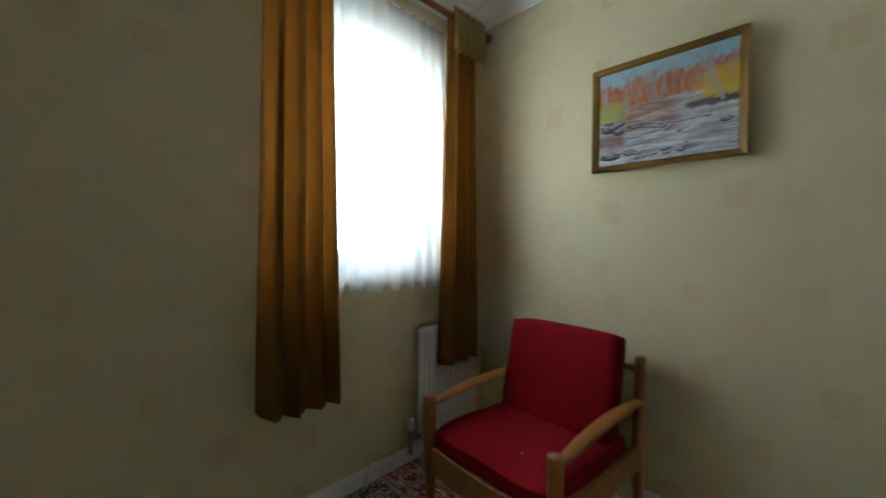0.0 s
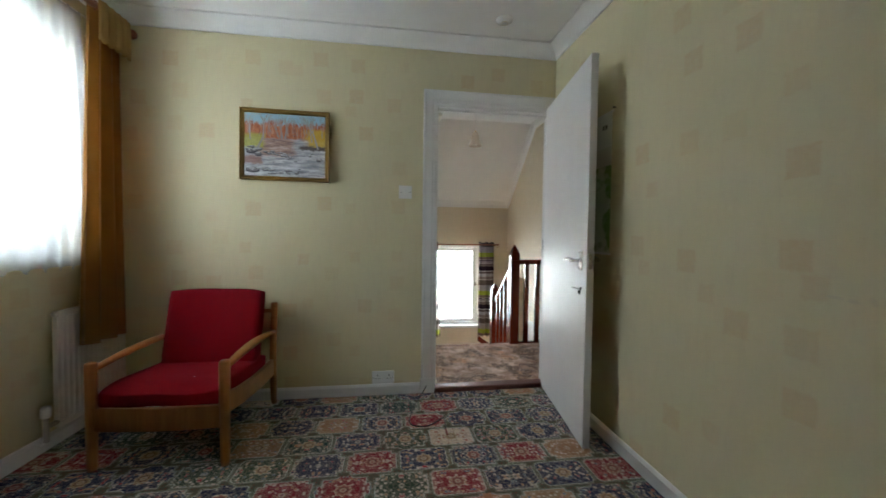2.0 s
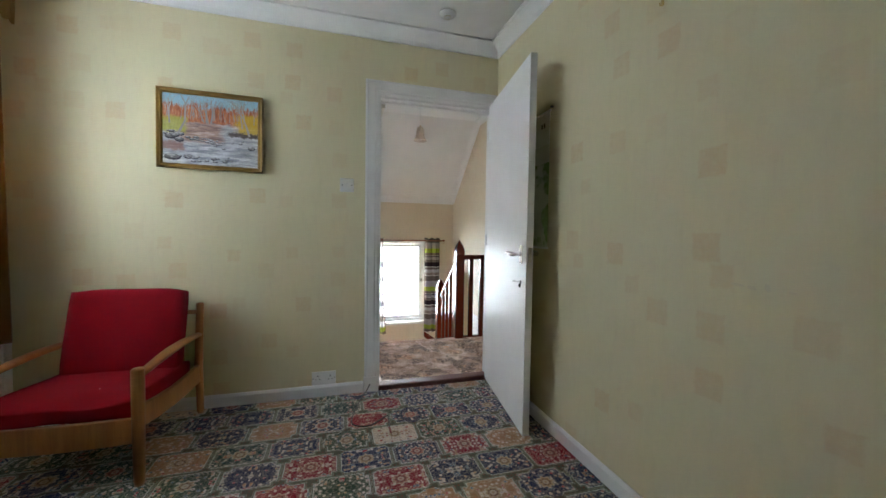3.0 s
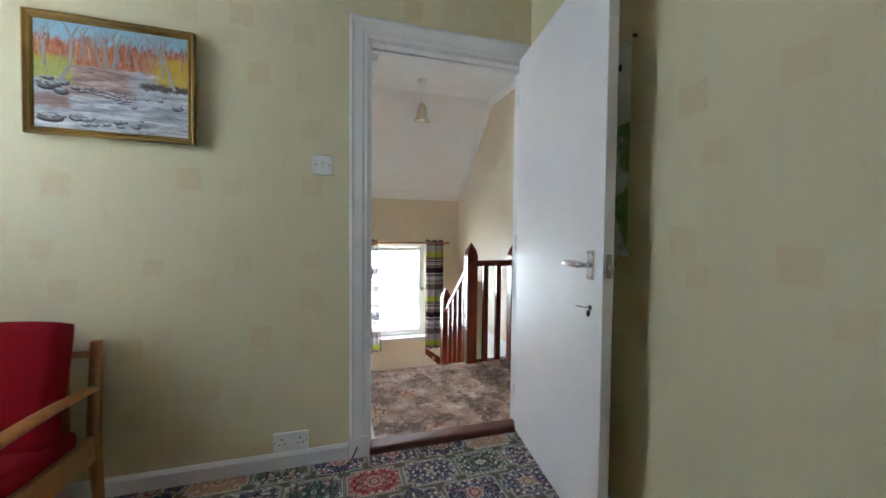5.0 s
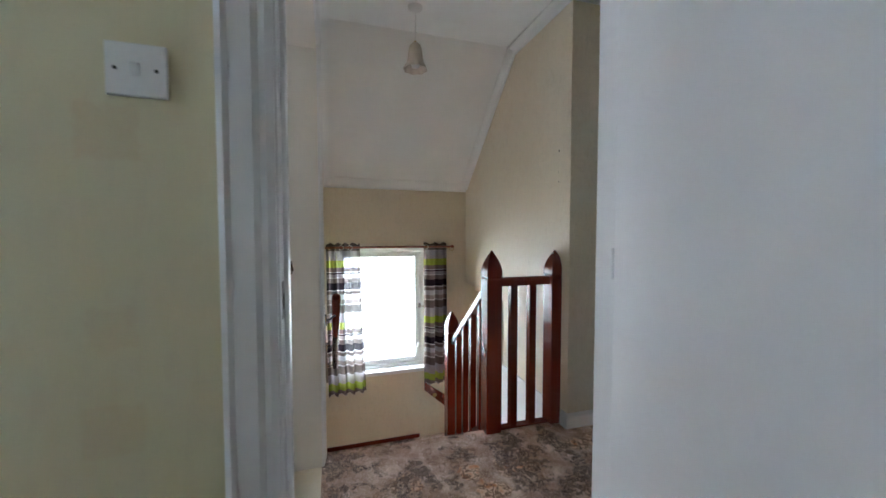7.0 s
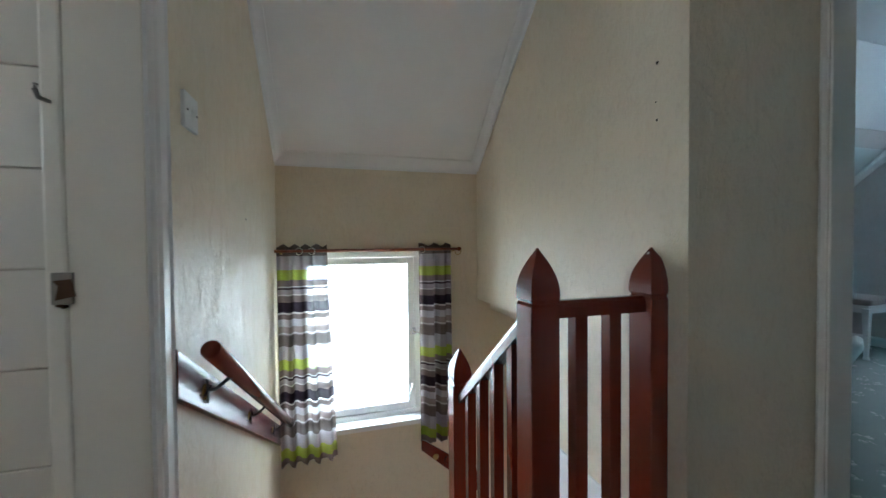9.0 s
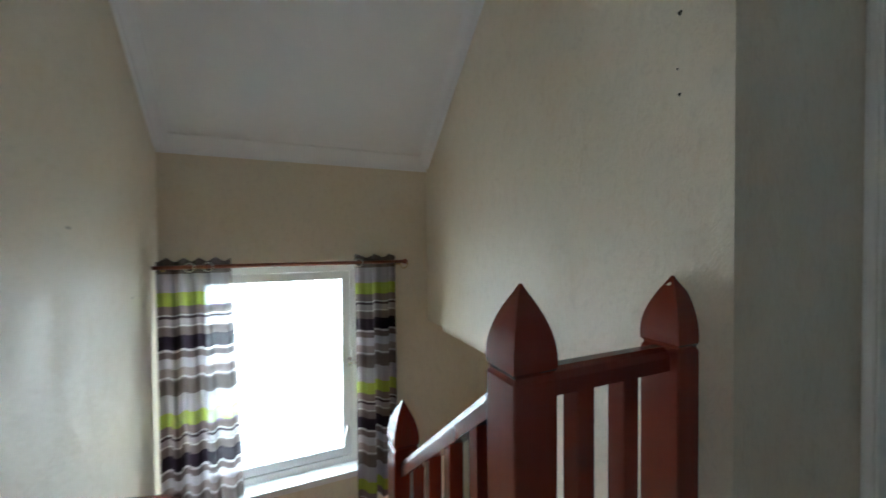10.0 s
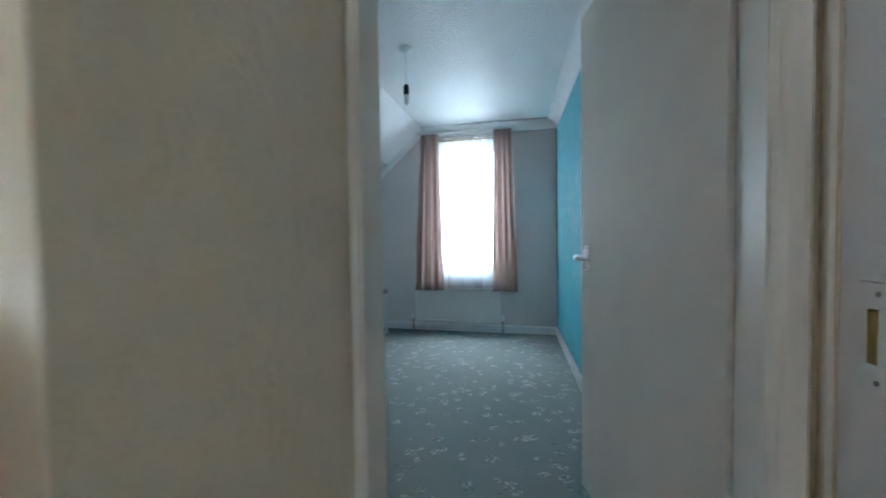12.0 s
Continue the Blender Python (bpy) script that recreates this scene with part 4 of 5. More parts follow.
def lever_set(d, x, z, side, reach, mat="chrome"):
    """Backplate with four screws and a lever; side +1: on the y=0 face, -1: on the back."""
    y0 = 0.0 if side > 0 else -0.038
    s = side
    plate = part("handle_plate", box(x - 0.021, x + 0.021, min(y0, y0 + s * 0.008), max(y0, y0 + s * 0.008), z - 0.051, z + 0.051, 0.0035), mat, d, "aluminium backplate")
    for dx in (-0.013, 0.013):
        for dz in (-0.041, 0.041):
            part("screw", tube([(x + dx, y0 + s * 0.007, z + dz), (x + dx, y0 + s * 0.0095, z + dz)], 0.0038, 8), "steel", plate)
    yl = y0 + s * 0.045
    pts = [(x - 0.004, y0 + s * 0.006, z), (x - 0.004, y0 + s * 0.035, z), (x + 0.002 * (1 if reach > 0 else -1), yl, z)]
    pts += [(x + reach * f, yl + s * 0.004 * math.sin(f * 3), z + 0.004 * math.sin(f * 2.6) - 0.001 * f) for f in (0.2, 0.4, 0.6, 0.8, 0.95, 1.0)]
    part("lever", tube(pts, [0.010, 0.011, 0.014, 0.0165, 0.016, 0.0145, 0.0135, 0.012, 0.009], 14, squash=0.85), mat, d, "polished lever handle", True)


door1 = flush_door("door_1", "white gloss flush door standing open against the wall", 0.825, 2.032, pose(2.0, -0.832, 0, 0, 0, -8.4))
tagged(door1, kind="structure")
lever_set(door1, -0.756, 0.985, 1, 0.115)
lever_set(door1, -0.752, 0.99, -1, 0.125)
part("latch_plate", box(-0.8265, -0.8245, -0.029, -0.009, 0.945, 1.025, 0.001), "chrome", door1, "worn dull metal latch plate")
part("latch_bolt", prism([(-0.838, 0.972), (-0.8262, 0.972), (-0.8262, 0.992), (-0.838, 0.992)], 'y', -0.026, -0.012, None, 0.002), "chrome", door1)
esc = part("keyhole_plate", tube([(-0.752, 0.0, 0.835), (-0.752, 0.003, 0.835)], 0.009, 14), "dark", door1, "black keyhole cover")
part("key", tube([(-0.752, 0.002, 0.836), (-0.750, 0.03, 0.838), (-0.744, 0.034, 0.840), (-0.722, 0.034, 0.837)], [0.003, 0.003, 0.0045, 0.0055], 8, squash=0.5), "steel", door1, "old key in the lock")
part("key_bow", tube([(-0.752, 0.006, 0.826), (-0.752, 0.008, 0.812), (-0.752, 0.006, 0.804)], [0.006, 0.006, 0.002], 8), "dark", door1)

door2 = flush_door("door_2", "white flush bedroom door standing open into the room", 0.762, 1.97, pose(2.159, -2.115, 0.022, 0, 0, 104.6), "gloss_old")
tagged(door2, kind="structure")
lever_set(door2, -0.70, 0.985, -1, 0.11)
part("leaf_edge", box(-0.03, 0.0, -0.0405, -0.038, 0.012, 1.97, 0.001), "gloss_old", door2)

door3 = thing("door_3", "white closed flush door with recessed finger plate", "door")
tagged(door3, kind="structure")
part("leaf", box(2.062, 2.098, -1.960, -1.212, 0.01, 1.995, 0.003), "gloss", door3)
fp = part("pull_plate", box(2.098, 2.104, -1.915, -1.845, 0.848, 1.020, 0.002), "plastic", door3, "white pull plate")
part("pull_recess", box(2.1041, 2.1052, -1.896, -1.880, 0.895, 0.978, 0.0), "brass", fp)
for z in (0.868, 1.002):
    part("screw", tube([(2.104, -1.88, z), (2.1055, -1.88, z)], 0.004, 8), "steel", fp)
setting(part("door3_architrave", box(2.10, 2.112, -1.976, -1.962, 0.0, 2.06, 0.004), "gloss_old"))
setting(part("door3_architrave_head", box(2.10, 2.118, -1.976, -1.14, 2.0, 2.06, 0.006), "gloss_old"))
setting(part("door3_architrave_far", box(2.10, 2.118, -1.21, -1.14, 0.0, 2.0, 0.006), "gloss_old"))

# strike plate on the left lining of the front bedroom
sp = thing("strike_plate", "small steel strike plate set in the white door lining", "hardware")
part("plate", box(2.018, 2.042, -0.0415, -0.0398, 0.955, 1.03, 0.0005), "steel", sp)
# raised dark block; the mortice's inner shade is in its colour
part("mortice", box(2.024, 2.036, -0.0425, -0.0414, 0.975, 1.005), "hole_shade", sp)
# torn-out latch keep and hook on the bathroom lining
lk = thing("latch_keep", "rusty torn-out latch keep on the splintered door lining", "hardware")
part("plate", box(3.040, 3.0462, 0.035, 0.068, 0.94, 1.0, 0.001), "steel", lk)
part("splintered_wood", prism([(0.030, 0.955), (0.061, 0.948), (0.056, 0.975), (0.064, 0.985), (0.036, 0.988)], 'x', 3.038, 3.0403), "rust", lk)
part("bolt", tube([(3.03, 0.045, 0.936), (3.042, 0.045, 0.936), (3.044, 0.062, 0.938)], 0.003, 8), "rust", lk)
hk = thing("wall_hook", "small dull metal hook on the door lining", "hook")
part("hook", tube([(3.046, 0.065, 1.32), (3.02, 0.065, 1.318), (3.012, 0.065, 1.33), (3.014, 0.065, 1.34)], 0.004, 8), "steel", hk)


# ---- windows ----
def casement(name, axis, plane, u0, u1, z0, z1, label, fr=0.045, sash=0.05, mullion=None, depth=0.06, pane="glass"):
    """A window frame with a sash and its pane, in a hole in a wall."""
    w = thing(name, label, "window")
    tagged(w, kind="structure")

    def bx(a, c, d, e, lo, hi, bev=0.004):
        return box(lo, hi, a, c, d, e, bev) if axis == 'x' else box(a, c, lo, hi, d, e, bev)
    lo, hi = plane, plane + depth
    part("frame_top", bx(u0, u1, z1 - fr, z1, lo, hi), "upvc", w)
    part("frame_bottom", bx(u0, u1, z0, z0 + fr, lo, hi), "upvc", w)
    for a in (u0, u1 - fr):
        part("frame_side", bx(a, a + fr, z0 + fr, z1 - fr, lo, hi), "upvc", w)
    bays = [(u0 + fr, u1 - fr)] if mullion is None else [(u0 + fr, mullion - 0.02), (mullion + 0.02, u1 - fr)]
    if mullion is not None:
        part("mullion", bx(mullion - 0.02, mullion + 0.02, z0 + fr, z1 - fr, lo, hi), "upvc", w)
    for a, c in bays:
        s = part("sash", bx(a + 0.002, a + sash, z0 + fr + 0.002, z1 - fr - 0.002, lo + 0.008, hi - 0.01), "upvc", w)
        part("sash_rail", bx(c - sash, c - 0.002, z0 + fr + 0.002, z1 - fr - 0.002, lo + 0.008, hi - 0.01), "upvc", s)
        part("sash_rail", bx(a + sash, c - sash, z0 + fr + 0.002, z0 + fr + sash, lo + 0.009, hi - 0.011), "upvc", s)
        part("sash_rail", bx(a + sash, c - sash, z1 - fr - sash, z1 - fr - 0.002, lo + 0.009, hi - 0.011), "upvc", s)
        m = (lo + hi) / 2
        part("pane", bx(a + sash - 0.006, c - sash + 0.006, z0 + fr + sash - 0.006, z1 - fr - sash + 0.006, m - 0.002, m + 0.002, 0), pane, s)
    return w


win1 = casement("window_1", 'y', 2.10, 0.86, 1.74, 0.99, 2.16, "white framed casement window behind net curtains", 0.05, 0.06)
part("window_sill", box(0.862, 1.738, 1.975, 2.10, 0.975, 0.997, 0.004), "gloss", win1, "white painted sill")
win2 = casement("window_2", 'x', 4.775, -1.02, -0.16, -0.19, 0.985, "white painted casement with patterned obscure glass", 0.04, 0.05, pane="obscure")
part("window_sill", box(4.665, 4.775, -1.018, -0.162, -0.218, -0.182, 0.005), "gloss", win2, "white painted sill")
part("catch_plate", box(4.766, 4.776, -0.985, -0.955, 0.385, 0.435, 0.002), "chrome", win2)
part("window_catch", tube([(4.768, -0.97, 0.41), (4.745, -0.97, 0.41), (4.742, -1.0, 0.405), (4.745, -1.02, 0.402)], [0.007, 0.007, 0.006, 0.004], 8), "chrome", win2, "aluminium window catch")
part("window_stay", tube([(4.77, -0.955, 0.03), (4.75, -0.953, 0.02), (4.748, -0.935, -0.02), (4.75, -0.935, -0.075)], [0.008, 0.006, 0.004, 0.003], 8), "chrome", win2, "aluminium casement stay")
win3 = casement("window_3", 'y', -5.62, 2.84, 3.70, 0.70, 2.20, "white framed window of the rear bedroom", 0.05, 0.05)
part("window_sill", box(2.842, 3.698, -5.565, -5.44, 0.685, 0.708, 0.004), "gloss", win3)


# ---- front bedroom: curtains ----
def scallop_valance(x0, x1, y, z0, z1, seed):
    """A short gathered heading with a pointed lower edge."""
    b = bmesh.new()
    n, rows = 40, 6
    g = []
    for r in range(rows + 1):
        v = r / rows
        line = []
        for c in range(n + 1):
            s = c / n
            w = 2 * math.pi * 5 * s
            drop = (z1 - z0) * (0.78 + 0.22 * abs(math.sin(w * 0.5 + seed)))
            line.append(b.verts.new((x0 + (x1 - x0) * s, y - 0.012 * math.sin(w) * (0.4 + 0.6 * v) - 0.006 * math.sin(v * 3), z1 - drop * v)))
        g.append(line)
    for r in range(rows):
        for c in range(n):
            b.faces.new((g[r][c], g[r][c + 1], g[r + 1][c + 1], g[r + 1][c]))
    bmesh.ops.solidify(b, geom=b.faces[:], thickness=0.003)
    return b


for seed, (t0, t1), (b0, b1), folds in ((3, (0.755, 1.0), (0.70, 1.02), 4.0), (8, (1.655, 1.895), (1.595, 1.935), 3.8)):
    c = thing("curtain", "mustard gold lined curtain hanging in deep folds from the pole", "curtain", "front bedroom curtains")
    part("drape", cloth((b0, b1), (t0, t1), 1.852, folds, 0.042, 2.325, 0.505, 0.004, seed, back=-1 if seed == 3 else 1), "gold", c, smooth=True)
    part("heading", scallop_valance(t0 - 0.004, t1 + 0.002, 1.818, 2.12, 2.345, seed), "gold_light", c, "gathered heading with a pointed fringe", True)
pole = thing("curtain_pole", "reddish stained wooden curtain pole with turned finials", "curtain pole")
part("rod", tube([(0.62, 1.855, 2.315), (1.93, 1.855, 2.315)], 0.0165, 16), "pole", pole, smooth=True)
for x, s in ((0.62, -1), (1.93, 1)):
    pr = [0.017, 0.024, 0.020, 0.014, 0.024, 0.030, 0.027, 0.016, 0.004]
    part("finial", tube([(x + s * d, 1.855, 2.315) for d in (0, 0.006, 0.012, 0.016, 0.024, 0.036, 0.050, 0.060, 0.066)], pr, 16), "pole", pole, smooth=True)
for x in (0.68, 1.945):
    part("bracket", tube([(x, 1.998, 2.30), (x, 1.90, 2.30), (x, 1.875, 2.305)], [0.014, 0.010, 0.012], 10), "pole", pole)
for i, x in enumerate((0.77, 0.82, 0.87, 0.92, 0.97, 1.68, 1.73, 1.78, 1.83, 1.88)):
    ring = [(x + 0.004 * math.sin(i), 1.855 + 0.023 * math.cos(a), 2.312 + 0.023 * math.sin(a)) for a in [k * math.pi / 8 for k in range(17)]]
    part("ring", tube(ring, 0.0035, 6), "pole", pole)
net = thing("net_curtain", "sheer white net curtain with a scalloped lace hem", "net curtain")
part("net", cloth((0.86, 1.755), (0.90, 1.70), 1.935, 11, 0.012, 2.275, 0.955, 0, 21, hem=0.006, cols=150, rows=24), "net", net, smooth=True)
part("lace_hem", cloth((0.86, 1.755), (0.86, 1.755), 1.934, 11, 0.015, 0.975, 0.915, 0, 21, hem=0.012, cols=150, rows=5), "net", net, "denser lace hem", True)
part("net_wire", tube([(0.86, 1.935, 2.272), (1.76, 1.935, 2.272)], 0.003, 6), "plastic", net)


# ---- front bedroom: radiator ----
def radiator(name, label, axis_y, x0, x1, z0, z1, out, flutes=True):
    """A pressed steel panel radiator on a wall facing out (-1 or 1 along y)."""
    r = thing(name, label, "radiator")
    n = max(4, int((x1 - x0) / 0.035))
    pts = []
    for i in range(n):
        a, c = x0 + 0.02 + (x1 - x0 - 0.04) * i / n, x0 + 0.02 + (x1 - x0 - 0.04) * (i + 1) / n
        w = c - a
        d = 0.006 if flutes else 0.002
        pts += [(a, axis_y), (a + w * 0.15, axis_y + out * d), (a + w * 0.75, axis_y + out * d), (a + w * 0.9, axis_y)]
    front = [(x0, axis_y)] + pts + [(x1, axis_y), (x1, axis_y - out * 0.022), (x0, axis_y - out * 0.022)]
    part("panel", prism(front, 'z', z0 + 0.03, z1 - 0.03), "radiator", r)
    for za in (z0, z1 - 0.03):
        part("rail", box(x0, x1, min(axis_y - out * 0.024, axis_y + out * 0.007), max(axis_y - out * 0.024, axis_y + out * 0.007), za, za + 0.03, 0.006), "radiator", r)
    for x in (x0 + 0.1, x1 - 0.1):
        part("bracket", box(x - 0.015, x + 0.015, min(axis_y - out * 0.022, axis_y - out * 0.075), max(axis_y - out * 0.022, axis_y - out * 0.075), z0 + 0.06, z0 + 0.12, 0.002), "radiator", r)
    return r


rad = radiator("radiator", "white pressed steel radiator below the front window", 1.925, 1.51, 1.985, 0.115, 0.705, -1)
part("air_vent", tube([(1.50, 1.935, 0.69), (1.512, 1.935, 0.69)], 0.011, 12), "radiator", rad)
part("valve_cap", lathe([(0.015, 0), (0.021, 0.006), (0.021, 0.045), (0.017, 0.055), (0.0, 0.057)], (1.452, 1.935, 0.195), 16), "plastic", rad, "white valve cap", True)
part("valve_body", tube([(1.452, 1.935, 0.075), (1.452, 1.935, 0.195)], 0.012, 12), "steel", rad, "dull metal valve", True)
part("valve_union", tube([(1.452, 1.935, 0.145), (1.515, 1.935, 0.145)], 0.012, 12), "steel", rad)
part("pipe", tube([(1.452, 1.935, 0.08), (1.452, 1.955, 0.060), (1.43, 1.966, 0.088), (1.24, 1.970, 0.092), (1.22, 1.975, 0.06), (1.215, 1.975, 0.0)], 0.0075, 10), "gloss", rad, "white painted copper pipe", True)
part("pipe_elbow", tube([(1.235, 1.970, 0.092), (1.262, 1.970, 0.092)], 0.0105, 10), "gloss", rad)

# ---- front bedroom: armchair ----
ch = thing("armchair", "low beech armchair with loose crimson cushions by the radiator", "armchair", at=pose(1.30, 1.345, 0, 0, 0, -2.5))
HW = 0.292
for s in (-1, 1):
    y = s * HW
    part("front_leg", tube([(0.0, y, 0.0), (0.0, y, 0.02), (0.0, y, 0.3), (0.0, y, 0.497), (0.0, y, 0.504)], [0.018, 0.021, 0.024, 0.0245, 0.019], 16), "beech", ch, smooth=True)
    part("back_leg", tube([(0.655, y, 0.0), (0.65, y, 0.02), (0.63, y, 0.30), (0.66, y, 0.655), (0.66, y, 0.662)], [0.016, 0.019, 0.022, 0.020, 0.015], 16), "beech", ch, smooth=True)
    b = bmesh.new()
    secs = []
    for i in range(13):
        f = i / 12
        x = 0.015 + 0.625 * f
        z = 0.468 + 0.030 * math.sin(f * math.pi) * 0.6 + 0.010 * f
        hw = 0.017 + 0.012 * math.sin(f * math.pi) ** 0.8
        hh = 0.013 + 0.003 * math.sin(f * math.pi)
        secs.append([b.verts.new((x, y + hw * math.cos(a), z + hh * math.sin(a))) for a in [k * math.pi / 6 for k in range(12)]])
    for p, q in zip(secs, secs[1:]):
        for k in range(12):
            b.faces.new((p[k], p[(k + 1) % 12], q[(k + 1) % 12], q[k]))
    b.faces.new(secs[0])
    b.faces.new(secs[-1][::-1])
    part("armrest", b, "beech", ch, "shaped beech armrest", True)
    part("side_rail", prism([(0.0, 0.245), (0.0, 0.345), (0.16, 0.318), (0.32, 0.303), (0.48, 0.300), (0.64, 0.305), (0.64, 0.200), (0.48, 0.198), (0.32, 0.205), (0.16, 0.220)], 'y', y - 0.011, y + 0.011, None, 0.004), "beech", ch)
outline = [(-HW, 0.292), (0, 0.285), (HW, 0.292), (HW, 0.185), (HW * 0.5, 0.178), (0, 0.175), (-HW * 0.5, 0.178), (-HW, 0.185)]
part("front_rail", prism(outline, 'x', -0.011, 0.011, None, 0.004), "beech", ch)
part("back_rail", box(0.625, 0.645, -HW, HW, 0.19, 0.265, 0.004), "beech", ch)
part("top_rail", tube([(0.652, -HW, 0.61), (0.652, HW, 0.61)], 0.013, 12), "beech", ch, smooth=True)
for i in range(5):
    y = -0.2 + 0.1 * i
    part("back_slat", box(0.628, 0.638, y - 0.018, y + 0.018, 0.24, 0.60, 0.003), "beech", ch)


def cushion(lx, ly, lz, puff, seed, nx=14, ny=14):
    """A foam cushion: boxed edges, softly domed faces."""
    b = bmesh.new()
    bmesh.ops.create_cube(b, size=1.0)
    bmesh.ops.subdivide_edges(b, edges=b.edges[:], cuts=nx, use_grid_fill=True)
    rng = random.Random(seed)
    o = Vector((rng.random() * 9, rng.random() * 9, 0))
    for v in b.verts:
        x, y, z = v.co * 2
        k = (1 - x ** 4) * (1 - y ** 4)
        r = 1 - 0.02 * (abs(x * y) ** 5) - 0.02 * abs(z) ** 6 * max(abs(x), abs(y)) ** 8
        nz = noise.noise(Vector((x * 2, y * 2, z)) + o)
        v.co = Vector((x * lx / 2 * r, y * ly / 2 * r, z * (lz / 2) * (0.93 + 0.07 * k) + (puff * k * z) + 0.004 * nz))
    return b


sb = cushion(0.585, 0.545, 0.100, 0.006, 2, 20, 20)
for v in sb.verts:
    f, w = 0.5 - v.co.x / 0.585, 1 - (v.co.y / 0.2725) ** 2
    top = max(0.0, v.co.z / 0.05)
    v.co.z -= top * (0.018 * w * f - 0.006 * math.sin(v.co.y * 19 + 1.0) * f ** 3)
    if f > 0.75:
        v.co.z -= 0.024 * ((f - 0.75) / 0.25) ** 2 * top
seat = part("seat_cushion", sb, "red", ch, "crimson wool seat cushion", True)
seat.matrix_basis = pose(0.292, 0, 0.318, 0, 4.0, 0)
backc = part("back_cushion", cushion(0.095, 0.525, 0.45, 0.0, 5), "red", ch, "crimson wool back cushion", True)
backc.matrix_basis = pose(0.515, 0, 0.545, 0, 13.5, 0)
part("lint", box(0.085, 0.089, -0.11, -0.1065, 0.3955, 0.397, 0.0005), "plastic", ch)

# ---- front bedroom: picture, switch, socket, poster ----
pic = thing("framed_painting", "gilt framed painting of a rocky river in autumn woods", "painting", at=pose(1.982, 0.963, 1.683, 0.5, 0, 0))
PW, PH, FW = 0.278, 0.229, 0.030
fp = [(0, 0), (0.004, 0.012), (0.010, 0.018), (0.016, 0.014), (0.022, 0.017), (0.026, 0.022), (0.030, 0.020), (0.030, 0.0)]
for nm, sg, vert in (("frame_side", -1, True), ("frame_side", 1, True), ("frame_rail", -1, False), ("frame_rail", 1, False)):
    b = bmesh.new()
    rings = []
    half = PH if vert else PW
    for end in (-1, 1):
        ring = []
        for o, h in fp:
            run = end * (half - 0.030 + o)
            pos = sg * ((PW if vert else PH) - 0.030 + o)
            ring.append(b.verts.new((-h, pos, run) if vert else (-h, run, pos)))
        rings.append(ring)
    for i in range(len(fp)):
        j = (i + 1) % len(fp)
        b.faces.new((rings[0][i], rings[0][j], rings[1][j], rings[1][i]))
    b.faces.new(rings[0])
    b.faces.new(rings[1][::-1])
    part(nm, b, "gilt", pic)
part("canvas", box(-0.008, 0.010, -PW + 0.028, PW - 0.028, -PH + 0.028, PH - 0.028), "painting", pic, "river scene in rust, blue and grey")
rng = random.Random(12)


def brush_tree(bm, y, z, lean, length, width, depth):
    """A bare tree in tapering brush strokes, branching as it climbs."""
    y1, z1 = y + lean * length, min(z + length, 0.197)
    n = Vector((z1 - z, -(y1 - y))).normalized() * width
    d = -0.0090 - 0.0003 * depth
    prism([(y - n.x, z - n.y), (y + n.x, z + n.y), (y1 + n.x * 0.55, z1 + n.y * 0.55), (y1 - n.x * 0.55, z1 - n.y * 0.55)], 'x', d, -0.0078, bm)
    if depth and z1 < 0.19:
        for turn in (-1, 1):
            brush_tree(bm, y1, z1, lean + turn * rng.uniform(0.16, 0.55), length * rng.uniform(0.55, 0.8), width * 0.55, depth - 1)


trees, saplings, pale, shade_, crest = (bmesh.new() for _ in range(5))
for y, z, lean, length, width, depth in ((0.175, -0.035, -0.45, 0.085, 0.0075, 0), (0.137, 0.048, -0.02, 0.10, 0.0055, 3), (0.022, 0.045, 0.10, 0.05, 0.008, 3), (0.002, 0.045, -0.16, 0.06, 0.006, 3),
                                         (0.040, 0.048, 0.34, 0.055, 0.004, 2), (-0.205, -0.015, 0.30, 0.10, 0.0065, 3), (-0.165, 0.03, 0.10, 0.08, 0.004, 2), (0.215, 0.03, 0.05, 0.08, 0.004, 3)):
    brush_tree(trees, y, z, lean, length, width, depth)
for i in range(34):
    brush_tree(saplings, rng.uniform(-0.235, 0.235), rng.uniform(0.05, 0.085), rng.uniform(-0.15, 0.15), rng.uniform(0.05, 0.09), rng.uniform(0.0010, 0.0018), 1)
for i in range(74):
    row = rng.random()
    if row < 0.5:
        f = rng.random()
        y, z, w = 0.235 - 0.30 * f, -0.020 - 0.050 * f + rng.uniform(-0.014, 0.010), rng.uniform(0.008, 0.019) * (1.15 - 0.5 * f)
    elif row < 0.86:
        y, z, w = rng.uniform(-0.14, 0.235), -0.163 + rng.uniform(-0.020, 0.014), rng.uniform(0.008, 0.020)
    else:
        y, z, w = rng.uniform(-0.23, 0.0), rng.uniform(-0.11, -0.045), rng.uniform(0.006, 0.013)
    if i < 5:
        y, z, w = ((0.205, -0.045, 0.038), (0.20, -0.165, 0.045), (0.165, -0.062, 0.026), (0.12, -0.158, 0.026), (-0.215, -0.085, 0.022))[i]
    h = w * rng.uniform(0.42, 0.62)
    d = 0.00012 * (i % 9)
    ring = [(math.cos(a) * rng.uniform(0.88, 1.0), math.sin(a) * rng.uniform(0.85, 1.0)) for a in [k * math.pi / 6 for k in range(12)]]
    prism([(y + w * a, z + h * b) for a, b in ring], 'x', -0.0092 - d, -0.0078, shade_)
    prism([(y + w * 0.90 * a + w * 0.06, z + h * 0.72 * b + h * 0.24) for a, b in ring], 'x', -0.0096 - d, -0.0078, pale)
    prism([(y + w * 0.55 * a + w * 0.15, z + h * 0.32 * b + h * 0.55) for a, b in ring], 'x', -0.0100 - d, -0.0078, crest)
